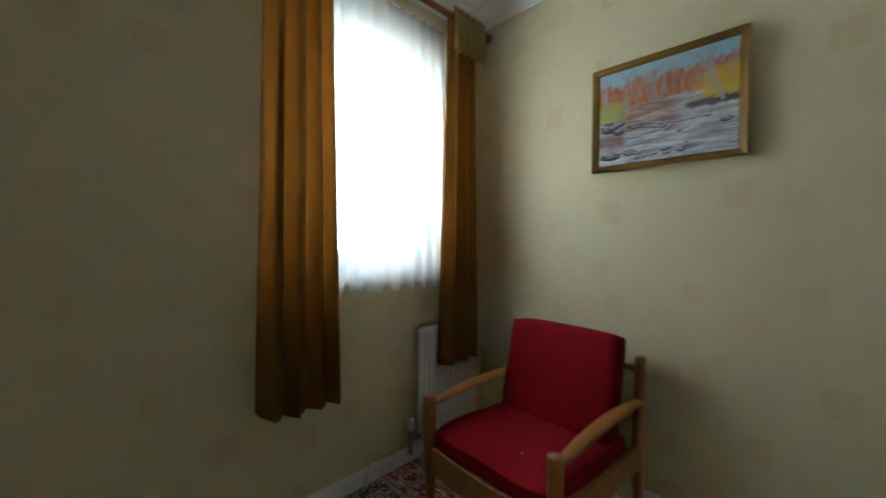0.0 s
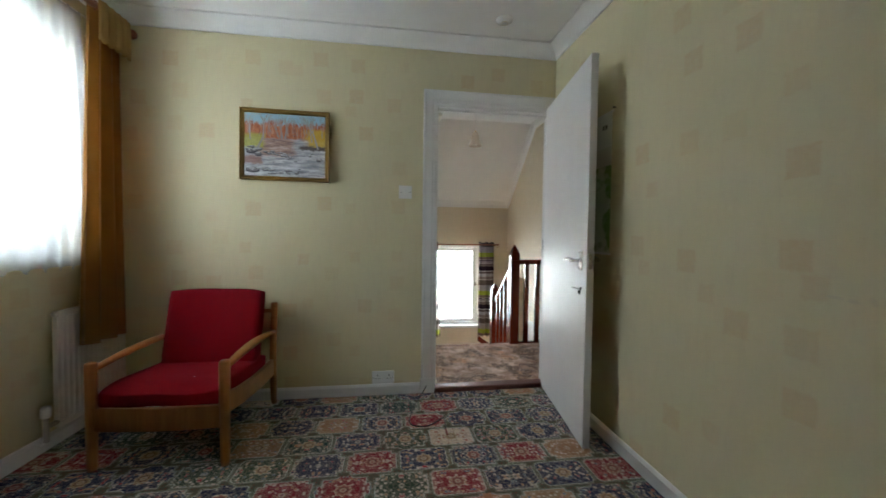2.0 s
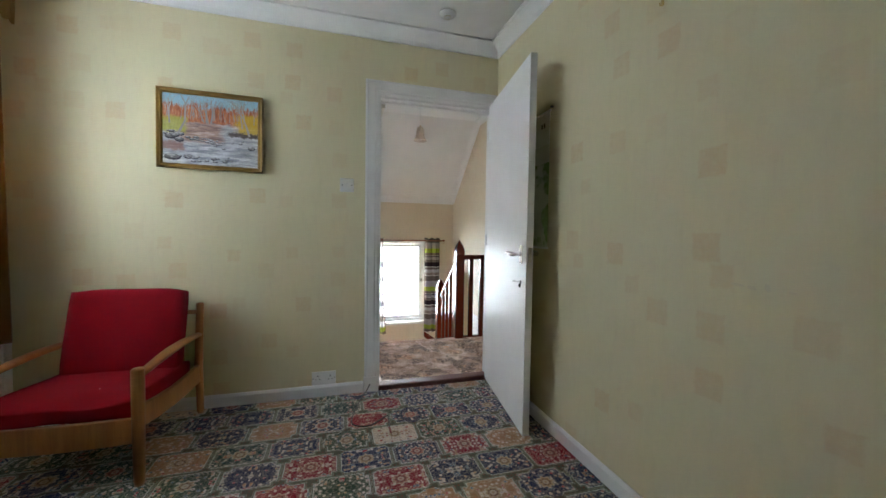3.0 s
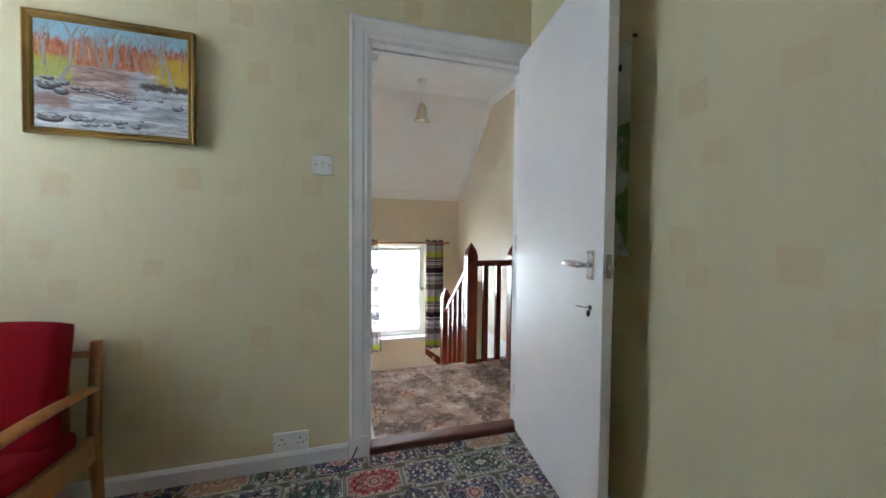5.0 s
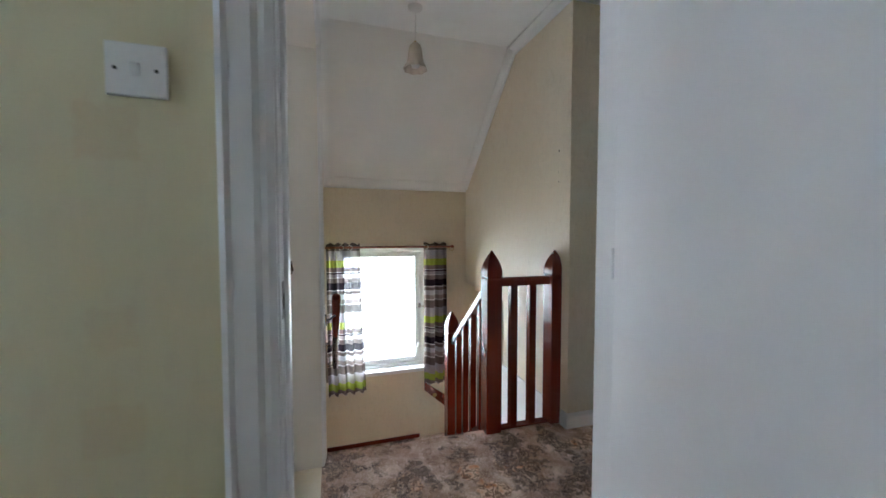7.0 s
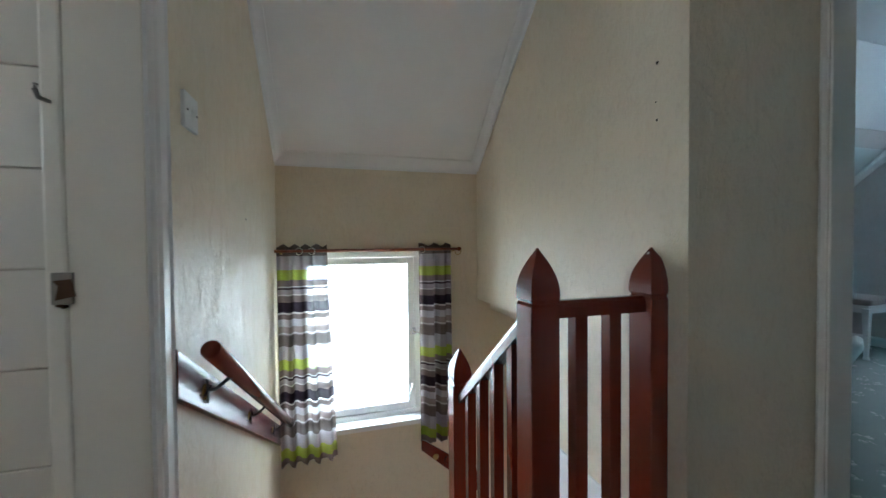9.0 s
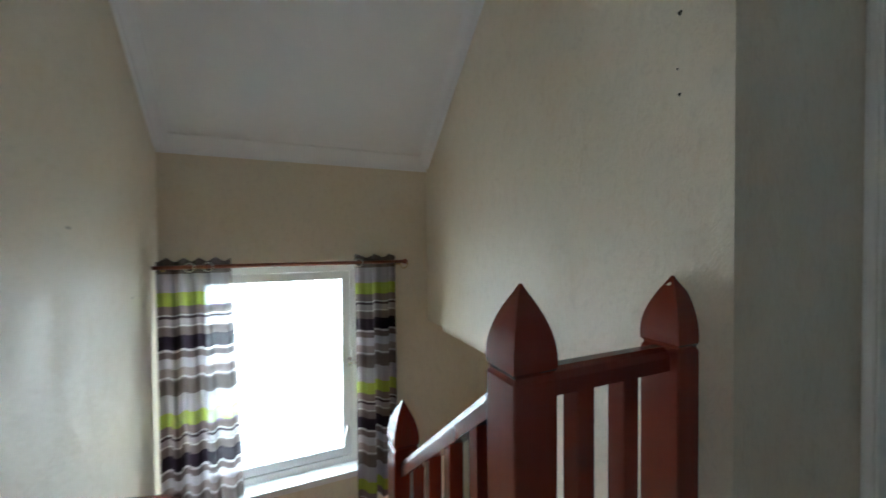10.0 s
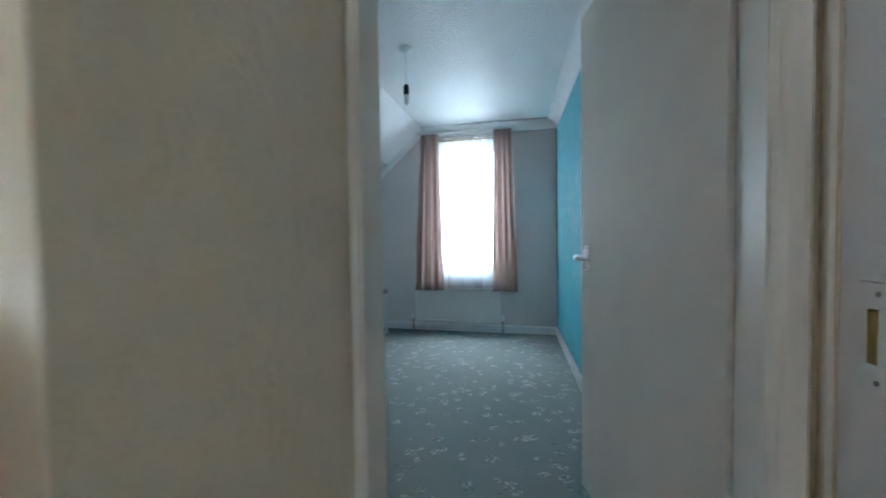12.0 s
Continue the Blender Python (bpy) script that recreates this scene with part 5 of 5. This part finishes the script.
tagged(part("tree_strokes", trees, "trunk", pic, "pale bare tree trunks in paint"), kind="stuff")
tagged(part("sapling_strokes", saplings, "trunk", pic), kind="stuff")
tagged(part("rock_shadows", shade_, "rockpaint", pic), kind="stuff")
tagged(part("rock_strokes", pale, "midrock", pic), kind="stuff")
tagged(part("rock_lights", crest, "palerock", pic), kind="stuff")

sw = thing("light_switch", "square white plastic light switch on the wallpaper", "light switch")
part("plate", box(1.9905, 2.0, 0.135, 0.225, 1.362, 1.452, 0.003), "plastic", sw)
part("rocker", prism([(1.9905, 1.397), (1.983, 1.415), (1.9905, 1.42)], 'y', 0.174, 0.187, None, 0.001), "plastic", sw, "white rocker")
for y in (0.15, 0.21):
    part("screw", tube([(1.991, y, 1.407), (1.9895, y, 1.407)], 0.0032, 8), "dark", sw)
so = thing("wall_socket", "white double electrical socket above the skirting", "socket")
part("plate", box(1.9895, 2.0, 0.247, 0.400, 0.078, 0.166, 0.003), "plastic", so)
for y in (0.283, 0.362):
    part("earth_slot", box(1.9885, 1.99, y - 0.003, y + 0.003, 0.132, 0.141), "dark", so)
    for d in (-0.011, 0.011):
        part("pin_slot", box(1.9885, 1.99, y + d - 0.004, y + d + 0.004, 0.112, 0.117), "dark", so)
for y in (0.255, 0.392):
    part("screw", tube([(1.990, y, 0.122), (1.9885, y, 0.122)], 0.003, 8), "dark", so)

po = thing("wall_chart", "long paper wall chart hanging behind the open door", "poster")
b = box(1.275, 1.83, -0.892, -0.889, 1.02, 1.785, 0.0005)
part("sheet", b, "poster", po)
for z in (1.02, 1.785):
    part("batten", tube([(1.27, -0.891, z), (1.835, -0.891, z)], 0.006, 8), "plastic", po)
part("printed_heading", box(1.32, 1.335, -0.889, -0.8882, 1.70, 1.725), "dark", po)
part("printed_heading", box(1.345, 1.36, -0.889, -0.8882, 1.70, 1.725), "dark", po)
pin = thing("wall_pin", "small dark drawing pin above the chart", "pin")
part("pin", tube([(1.262, -0.9, 1.80), (1.262, -0.885, 1.80)], [0.004, 0.006], 8), "dark", pin)
nl = thing("picture_hook", "small brass picture hook in the bare wall", "hook")
part("hook", box(0.552, 0.564, -0.899, -0.896, 1.935, 1.965, 0.001), "brass", nl)
part("nail", tube([(0.558, -0.898, 1.96), (0.558, -0.885, 1.968)], 0.0022, 6), "brass", nl)
part("hook_curl", tube([(0.558, -0.896, 1.938), (0.558, -0.886, 1.934), (0.558, -0.884, 1.944)], 0.0025, 6), "brass", nl)
for i, (x, z, w, h) in enumerate(((0.255, 0.951, 0.022, 0.004), (0.215, 0.947, 0.014, 0.006), (0.175, 0.952, 0.009, 0.010), (0.115, 0.946, 0.012, 0.004))):
    ob = part("wall_scuff", prism([(x - w, z - h), (x, z - h * 1.3), (x + w, z - h * .4), (x + w * .7, z + h), (x - w * .5, z + h * .7)], 'y', -0.9, -0.8993), "scuff")
    tagged(ob, "faint grey scuff mark on the yellow wallpaper", "scuff mark", "scuff marks")
for (y, z, w) in ((1.10, 1.245, 0.006), (0.86, 1.248, 0.02), (0.60, 1.246, 0.016), (0.42, 1.10, 0.004), (0.63, 0.39, 0.004)):
    ob = part("wall_scuff", prism([(y - w, z - 0.003), (y + w, z - 0.001), (y + w * .6, z + 0.003), (y - w * .3, z + 0.002)], 'x', 1.9993, 2.0), "scuff")
    tagged(ob, "faint grey scuff mark on the yellow wallpaper", "scuff mark", "scuff marks")

al = thing("ceiling_cover", "round white cover plate on the bedroom ceiling", "cover plate")
part("cover", lathe([(0.0, -0.022), (0.028, -0.022), (0.034, -0.019), (0.036, -0.012), (0.050, -0.010), (0.052, 0.0)], (1.715, -0.42, CEIL), 28), "plastic", al, smooth=True)
part("vent_ring", lathe([(0.020, -0.0245), (0.022, -0.0245), (0.022, -0.0215), (0.020, -0.0215)], (1.715, -0.42, CEIL), 24), "scuff", al)

cb = thing("loose_cable", "thin black cable trailing over the carpet from the doorway", "cable")
cpts = [(1.985, 0.018, 0.06), (1.97, 0.03, 0.045), (1.93, 0.055, 0.02), (1.88, 0.085, 0.006), (1.80, 0.115, 0.005), (1.70, 0.14, 0.005), (1.60, 0.163, 0.005), (1.55, 0.155, 0.005), (1.52, 0.11, 0.005), (1.515, 0.06, 0.006),
        (1.55, 0.015, 0.006), (1.60, -0.035, 0.006), (1.61, -0.05, 0.006), (1.58, -0.052, 0.005), (1.53, -0.047, 0.005), (1.47, -0.042, 0.005)]
cu = bpy.data.curves.new("cable_run", 'CURVE')
cu.dimensions, cu.bevel_depth, cu.bevel_resolution = '3D', 0.0036, 2
sp_ = cu.splines.new('NURBS')
sp_.points.add(len(cpts) - 1)
for p, c in zip(sp_.points, cpts):
    p.co = (*c, 1)
sp_.use_endpoint_u, sp_.order_u = True, 3
tmp = bpy.data.objects.new("tmp_curve", cu)
me = bpy.data.meshes.new_from_object(tmp)
bpy.data.objects.remove(tmp)
me.materials.clear()
me.materials.append(M["dark"])
run = new("flex", me)
run.parent = cb
M["redcap"] = paint("red_plastic", (0.25, 0.02, 0.015), 0.4)
part("connector", tube([(1.47, -0.042, 0.006), (1.43, -0.041, 0.006), (1.415, -0.041, 0.006)], [0.005, 0.006, 0.004], 10), "redcap", cb, "small red connector")


# ---- landing: balustrade ----
def newel_bm(h, tip):
    """A square newel with a groove and a pointed gothic cap."""
    s, b = 0.045, bmesh.new()
    levels = [(0.0, s), (h - 0.004, s), (h, s * 0.93), (h + 0.005, s * 0.88), (h + 0.010, s * 0.93), (h + 0.014, s)]
    for i in range(1, 11):
        f = i / 10
        levels.append((h + 0.014 + (tip - h - 0.014) * f, max(0.002, s * (1 + 0.07 * math.sin(min(f * 2.6, math.pi)) * (1 - f)) * (1 - f ** 2.1))))
    rings = []
    for z, r in levels:
        rings.append([b.verts.new((x * r, y * r, z)) for x, y in ((-1, -1), (1, -1), (1, 1), (-1, 1))])
    for p, q in zip(rings, rings[1:]):
        for k in range(4):
            b.faces.new((p[k], p[(k + 1) % 4], q[(k + 1) % 4], q[k]))
    b.faces.new(rings[0])
    b.faces.new(rings[-1][::-1])
    ed = [e for e in b.edges if e.calc_length() > 0.3]
    bmesh.ops.bevel(b, geom=ed, offset=0.004, segments=2, profile=0.5, affect='EDGES')
    return b


bal = thing("stair_balustrade", "dark red varnished wooden balustrade with pointed newel posts", "balustrade")
for (x, y, z0, h, tip, lab) in ((3.12, -1.0, 0.0, 0.872, 1.031, ""), (3.83, -1.0, -0.9, 1.285, 1.444, ""), (3.12, -1.408, 0.0, 0.872, 1.028, "half post trimmed against the wall")):
    nb = newel_bm(h, tip)
    if lab:
        bmesh.ops.bisect_plane(nb, geom=nb.verts[:] + nb.edges[:] + nb.faces[:], plane_co=(0, -0.0205, 0), plane_no=(0, 1, 0), clear_inner=True)
        bmesh.ops.holes_fill(nb, edges=[e for e in nb.edges if e.is_boundary])
    n_ = part("newel_post", nb, "mahogany", bal, lab)
    n_.location = (x, y, z0)
    if lab:
        part("chipped_tip", prism([(x - 0.006, tip - 0.030), (x + 0.004, tip - 0.034), (x + 0.006, tip - 0.020), (x - 0.003, tip - 0.014)], 'y', y - 0.0205, y + 0.013), "cream", bal, "pale chip at the tip")


def handrail(p, q, w=0.052, h=0.048):
    p, q = Vector(p), Vector(q)
    d = (q - p).normalized()
    side = d.cross(Vector((0, 0, 1))).normalized()
    upv = side.cross(d)
    prof = [(-w / 2, -h / 2), (w / 2, -h / 2), (w / 2, 0.004), (w * 0.42, h * 0.36), (w * 0.2, h / 2), (-w * 0.2, h / 2), (-w * 0.42, h * 0.36), (-w / 2, 0.004)]
    b = bmesh.new()
    r = [[b.verts.new(e + side * a + upv * c) for a, c in prof] for e in (p, q)]
    for i in range(len(prof)):
        j = (i + 1) % len(prof)
        b.faces.new((r[0][i], r[0][j], r[1][j], r[1][i]))
    b.faces.new(r[0])
    b.faces.new(r[1][::-1])
    return b


part("handrail", handrail((3.12, -1.045, 0.853), (3.12, -1.363, 0.853)), "mahogany", bal)
part("handrail", handrail((3.165, -1.0, 0.815), (3.785, -1.0, 0.325)), "mahogany", bal)
part("base_rail", box(3.095, 3.145, -1.363, -1.045, 0.0, 0.012, 0.003), "mahogany", bal)
for y in (-1.135, -1.255):
    part("baluster", box(3.10, 3.14, y - 0.0215, y + 0.0215, 0.010, 0.835, 0.003), "mahogany", bal)
for i in range(4):
    x = 3.165 + 0.62 * (i + 0.75) / 4.5
    zt = 0.80 - 0.49 / 0.62 * (x - 3.165)
    part("baluster", prism([(x - 0.019, zt + 0.012), (x + 0.019, zt - 0.018), (x + 0.019, zt - 0.83), (x - 0.019, zt - 0.80)], 'y', -1.019, -0.981, None, 0.002), "mahogany", bal)
part("chipped_paint", box(3.16, 3.168, -1.4295, -1.424, 0.315, 0.33, 0.001), "plastic", bal)

# ---- landing: wall handrail on its board ----
hr = thing("wall_handrail", "round varnished handrail on iron brackets along a wooden board", "handrail")
part("board", prism([(3.128, 0.818), (3.128, 0.706), (4.66, -0.225), (4.66, -0.105)], 'y', -0.101, -0.081, None, 0.003), "mahogany", hr)
part("rail", tube([(3.155, -0.158, 0.805), (3.159, -0.158, 0.803), (4.59, -0.158, -0.058), (4.595, -0.158, -0.060)], [0.019, 0.0225, 0.0225, 0.018], 18), "mahogany", hr, smooth=True)
for x, z in ((3.30, 0.655), (3.80, 0.355), (4.32, 0.04)):
    zr = 0.803 - 0.602 * (x + 0.05 - 3.159)
    br = part("bracket", tube([(x, -0.100, z), (x + 0.005, -0.125, z + 0.002), (x + 0.03, -0.150, z + 0.02), (x + 0.05, -0.158, zr - 0.018)], 0.0055, 8), "dark", hr, "black iron bracket", True)
    part("rose", tube([(x, -0.101, z), (x, -0.104, z)], 0.021, 14), "brass", br)
    part("arm", tube([(x - 0.028, -0.105, z - 0.005), (x + 0.028, -0.105, z + 0.004)], 0.004, 6), "dark", br)
    part("arm", tube([(x, -0.105, z - 0.032), (x + 0.002, -0.107, z), (x, -0.105, z + 0.032)], 0.004, 6), "dark", br)
hb = thing("lower_handrail", "varnished handrail board with a brass bolt under the window", "handrail")
part("board", prism([(-1.0, -0.335), (-1.0, -0.415), (-1.425, -0.79), (-1.425, -0.64)], 'x', 4.672, 4.69, None, 0.003), "mahogany", hb)
part("bolt", tube([(4.672, -1.10, -0.475), (4.662, -1.10, -0.475)], [0.022, 0.016], 14), "brass", hb, "round brass bolt")
part("rail", tube([(4.62, -1.16, -0.47), (4.62, -1.425, -0.68)], 0.021, 14), "mahogany", hb, smooth=True)
part("bracket", tube([(4.662, -1.20, -0.55), (4.63, -1.21, -0.535), (4.62, -1.215, -0.52)], 0.006, 8), "dark", hb)

# ---- landing: striped curtains on their pole ----
for seed, (t0, t1), (b0, b1), folds in ((5, (-0.092, -0.385), (-0.100, -0.430), 4.2), (9, (-0.975, -1.20), (-0.985, -1.205), 2.4)):
    c = thing("voile_curtain", "sheer striped curtain in lime, plum, brown and grey bands", "curtain", "stair window curtains")
    part("drape", cloth((b0, b1), (t0, t1), 4.603, folds, 0.030 if seed == 5 else 0.042, 1.035, -0.325, 0, seed, axis='y', hem=0.012, cols=70, rows=28), "voile", c, smooth=True)
    for k in range(2 if seed == 5 else 1):
        y = t0 + (t1 - t0) * (0.45 + 0.25 * k) if seed == 5 else t0 + (t1 - t0) * (0.08 + 0.35 * k)
        ring = [(4.583 + 0.004 * math.cos(a), y + 0.020 * math.cos(a), 0.998 + 0.020 * math.sin(a)) for a in [q * math.pi / 8 for q in range(17)]]
        part("eyelet", tube(ring, 0.004, 6), "chrome", c, "metal eyelet", True)
p2 = thing("curtain_pole", "slim dark red curtain pole above the stair window", "curtain pole")
part("rod", tube([(4.585, -0.085, 1.0), (4.585, -1.245, 1.0)], 0.0095, 12), "pole", p2, smooth=True)
part("finial", tube([(4.585, -1.245, 1.0), (4.585, -1.25, 1.0), (4.585, -1.262, 1.0), (4.585, -1.272, 1.0)], [0.010, 0.015, 0.014, 0.005], 12), "pole", p2, smooth=True)
ring = [(4.585, -1.248 + 0.022 * math.cos(a), 0.985 + 0.024 * math.sin(a)) for a in [q * math.pi / 8 for q in range(17)]]
part("loose_ring", tube(ring, 0.003, 6), "brass", p2, "loose brass ring", True)
for y in (-0.12, -1.215):
    part("bracket", tube([(4.69, y, 0.985), (4.61, y, 0.985), (4.587, y, 0.99)], [0.012, 0.006, 0.008], 8), "brass", p2)

# ---- landing: pendant, switch, nail holes ----
pl = thing("pendant_light", "frosted glass bell pendant light hanging from the landing ceiling", "pendant light")
part("ceiling_rose", lathe([(0.006, -0.030), (0.018, -0.026), (0.040, -0.014), (0.045, 0.0)], (3.42, -0.632, CEIL), 24), "plastic", pl, smooth=True)
part("flex", tube([(3.42, -0.632, 2.27), (3.42, -0.632, 2.445)], 0.0032, 8), "plastic", pl)
part("lamp_holder", lathe([(0.019, -0.075), (0.019, -0.01), (0.012, 0.0), (0.005, 0.012)], (3.42, -0.632, 2.26), 16), "brass", pl, smooth=True)
part("shade", lathe([(0.070, 0.0), (0.062, 0.016), (0.050, 0.040), (0.043, 0.080), (0.040, 0.115), (0.032, 0.140), (0.020, 0.152)], (3.42, -0.632, 2.105), 48, None, 0.07, 8), "shade", pl, "scalloped frosted glass shade", True)
part("bulb", lathe([(0.004, -0.052), (0.020, -0.046), (0.028, -0.030), (0.026, -0.012), (0.014, 0.012), (0.012, 0.03)], (3.42, -0.632, 2.165), 20), "plastic", pl, "unlit white bulb", True)
s2 = thing("light_switch", "white plastic light switch on the stair wall", "light switch")
part("plate", box(3.235, 3.325, -0.091, -0.08, 1.345, 1.435, 0.003), "plastic", s2)
part("rocker", prism([(-0.091, 1.375), (-0.098, 1.395), (-0.091, 1.40)], 'x', 3.274, 3.289, None, 0.001), "plastic", s2)
for x in (3.249, 3.311):
    part("screw", tube([(x, -0.0915, 1.39), (x, -0.093, 1.39)], 0.003, 8), "dark", s2)
# raised dark patches: each hole's shade is painted, not cut in
for (x, y, z, r, along) in ((3.12, -1.43, 1.612, 0.007, 'y'), (3.125, -1.43, 1.49, 0.003, 'y'), (3.12, -1.43, 1.432, 0.005, 'y'), (3.902, -0.08, 1.152, 0.006, 'y'), (4.36, -0.08, 0.90, 0.004, 'y')):
    dy = 0.0015 if y < -1 else -0.0015
    ob = part("nail_hole", prism([(x + 0.65 * r * math.cos(a) * (1 + 0.4 * math.sin(3 * a)), z + 0.65 * r * math.sin(a) * 1.2) for a in [q * math.pi / 5 for q in range(10)]], 'y', min(y, y + dy), max(y, y + dy)), "hole_shade")
    tagged(ob, "dark nail hole in the cream wallpaper", "nail hole", "nail holes")
# ---- rear bedroom ----
for seed, (t0, t1), (b0, b1) in ((14, (3.79, 3.585), (3.885, 3.545)), (17, (2.955, 2.765), (2.985, 2.705))):
    c = thing("curtain", "dusky pink curtain hanging beside the rear bedroom window", "curtain", "rear bedroom curtains")
    part("drape", cloth((b0, b1), (t0, t1), -5.335, 3.4, 0.022, 2.29, 0.49, 0.004, seed), "mauve", c, smooth=True)
p3 = thing("curtain_pole", "white curtain rail above the rear bedroom window", "curtain pole")
part("rod", box(2.72, 3.83, -5.345, -5.325, 2.285, 2.312, 0.004), "plastic", p3)
for x in (2.8, 3.75):
    part("bracket", box(x - 0.012, x + 0.012, -5.45, -5.345, 2.29, 2.308, 0.002), "plastic", p3)
n2 = thing("net_curtain", "sheer white eyelet voile over the rear bedroom window", "net curtain")
part("net", cloth((2.90, 3.66), (2.90, 3.66), -5.395, 8, 0.014, 2.245, 0.475, 0, 31, hem=0.008, cols=110, rows=20), "net2", n2, smooth=True)
part("rod", tube([(2.86, -5.395, 2.215), (3.69, -5.395, 2.215)], 0.007, 10), "brass", n2)
for i in range(4):
    x = 2.97 + i * 0.19
    ring = [(x + 0.02 * math.cos(a), -5.378, 2.205 + 0.02 * math.sin(a)) for a in [q * math.pi / 8 for q in range(17)]]
    part("eyelet", tube(ring, 0.004, 6), "chrome", n2)
r2 = radiator("radiator", "white flat panel radiator under the rear window", -5.365, 2.90, 3.90, 0.115, 0.52, 1, False)
for x in (2.872, 3.928):
    part("valve", tube([(x, -5.375, 0.0), (x, -5.375, 0.17)], 0.009, 10), "steel", r2)
    part("valve_cap", lathe([(0.017, 0), (0.020, 0.006), (0.018, 0.06), (0.0, 0.064)], (x, -5.375, 0.15), 14), "plastic", r2)
part("pipe", tube([(2.88, -5.40, 0.05), (3.92, -5.40, 0.05)], 0.0075, 8), "gloss_old", r2)
pl2 = thing("bare_pendant", "bare bulb holder on a flex in the rear bedroom", "pendant light")
part("ceiling_rose", lathe([(0.006, -0.030), (0.020, -0.026), (0.044, -0.012), (0.048, 0.0)], (3.40, -3.62, C2), 20), "plastic", pl2, smooth=True)
part("flex", tube([(3.40, -3.62, 2.13), (3.40, -3.62, 2.36)], 0.003, 8), "plastic", pl2)
part("lamp_holder", lathe([(0.017, -0.06), (0.019, -0.04), (0.019, -0.005), (0.010, 0.01)], (3.40, -3.62, 2.13), 14), "dark", pl2, smooth=True)
part("bulb", lathe([(0.003, -0.075), (0.014, -0.07), (0.018, -0.05), (0.012, 0.0)], (3.40, -3.62, 2.075), 14), "plastic", pl2, smooth=True)

dc = thing("dining_chair", "white painted wooden chair with a grey padded seat", "chair", at=pose(4.40, -5.01, 0, 0, 0, 2) @ Matrix.Scale(1.1, 4))
for x, y in ((-0.18, 0.18), (-0.18, -0.18)):
    part("leg", tube([(x, y, 0.0), (x, y, 0.012), (x, y, 0.022), (x, y, 0.40)], [0.022, 0.022, 0.016, 0.031], 4), "gloss", dc)
for y in (0.18, -0.18):
    part("back_leg", tube([(0.23, y, 0.0), (0.19, y, 0.38), (0.20, y, 0.55), (0.27, y, 0.95)], [0.015, 0.021, 0.019, 0.014], 4), "gloss", dc)
for y in (-0.17, 0.17):
    part("seat_rail", box(-0.19, 0.19, y - 0.012, y + 0.012, 0.36, 0.425, 0.003), "gloss", dc)
for x in (-0.18, 0.18):
    part("seat_rail", box(x - 0.012, x + 0.012, -0.16, 0.16, 0.36, 0.425, 0.003), "gloss", dc)
sp3 = part("seat", cushion(0.41, 0.40, 0.045, 0.012, 7, 8, 8), "grey_pad", dc, "grey padded seat", True)
sp3.location = (0.0, 0, 0.447)
for z, x in ((0.70, 0.228), (0.90, 0.262)):
    part("back_rail", box(x - 0.008, x + 0.008, -0.17, 0.17, z - 0.025, z + 0.025, 0.004), "gloss", dc)
fc = thing("floor_cushion", "white piped cushion leaning on the carpet by the chair", "cushion", at=pose(4.10, -4.37, 0.125, 0, 62, 25))
part("pad", cushion(0.28, 0.28, 0.05, 0.03, 11, 8, 8), "plastic", fc, smooth=True)

# ---- bathroom tiles ----
tw = thing("tiling", "white glazed wall tiles with dark grout lines", "wall tiles")
tagged(tw, kind="structure")
tb = box(-0.003, 0.003, -0.0985, 0.0985, -0.0985, 0.0985, 0.0015, seg=1)
tile_mesh = mesh_of("tile", tb)
tile_mesh.materials.append(M["tile"])
for j in range(12):
    for i in range(8):
        t_ = new("tile", tile_mesh)
        t_.parent = tw
        t_.location = (3.109, 0.165 + i * 0.2, 0.105 + j * 0.2)
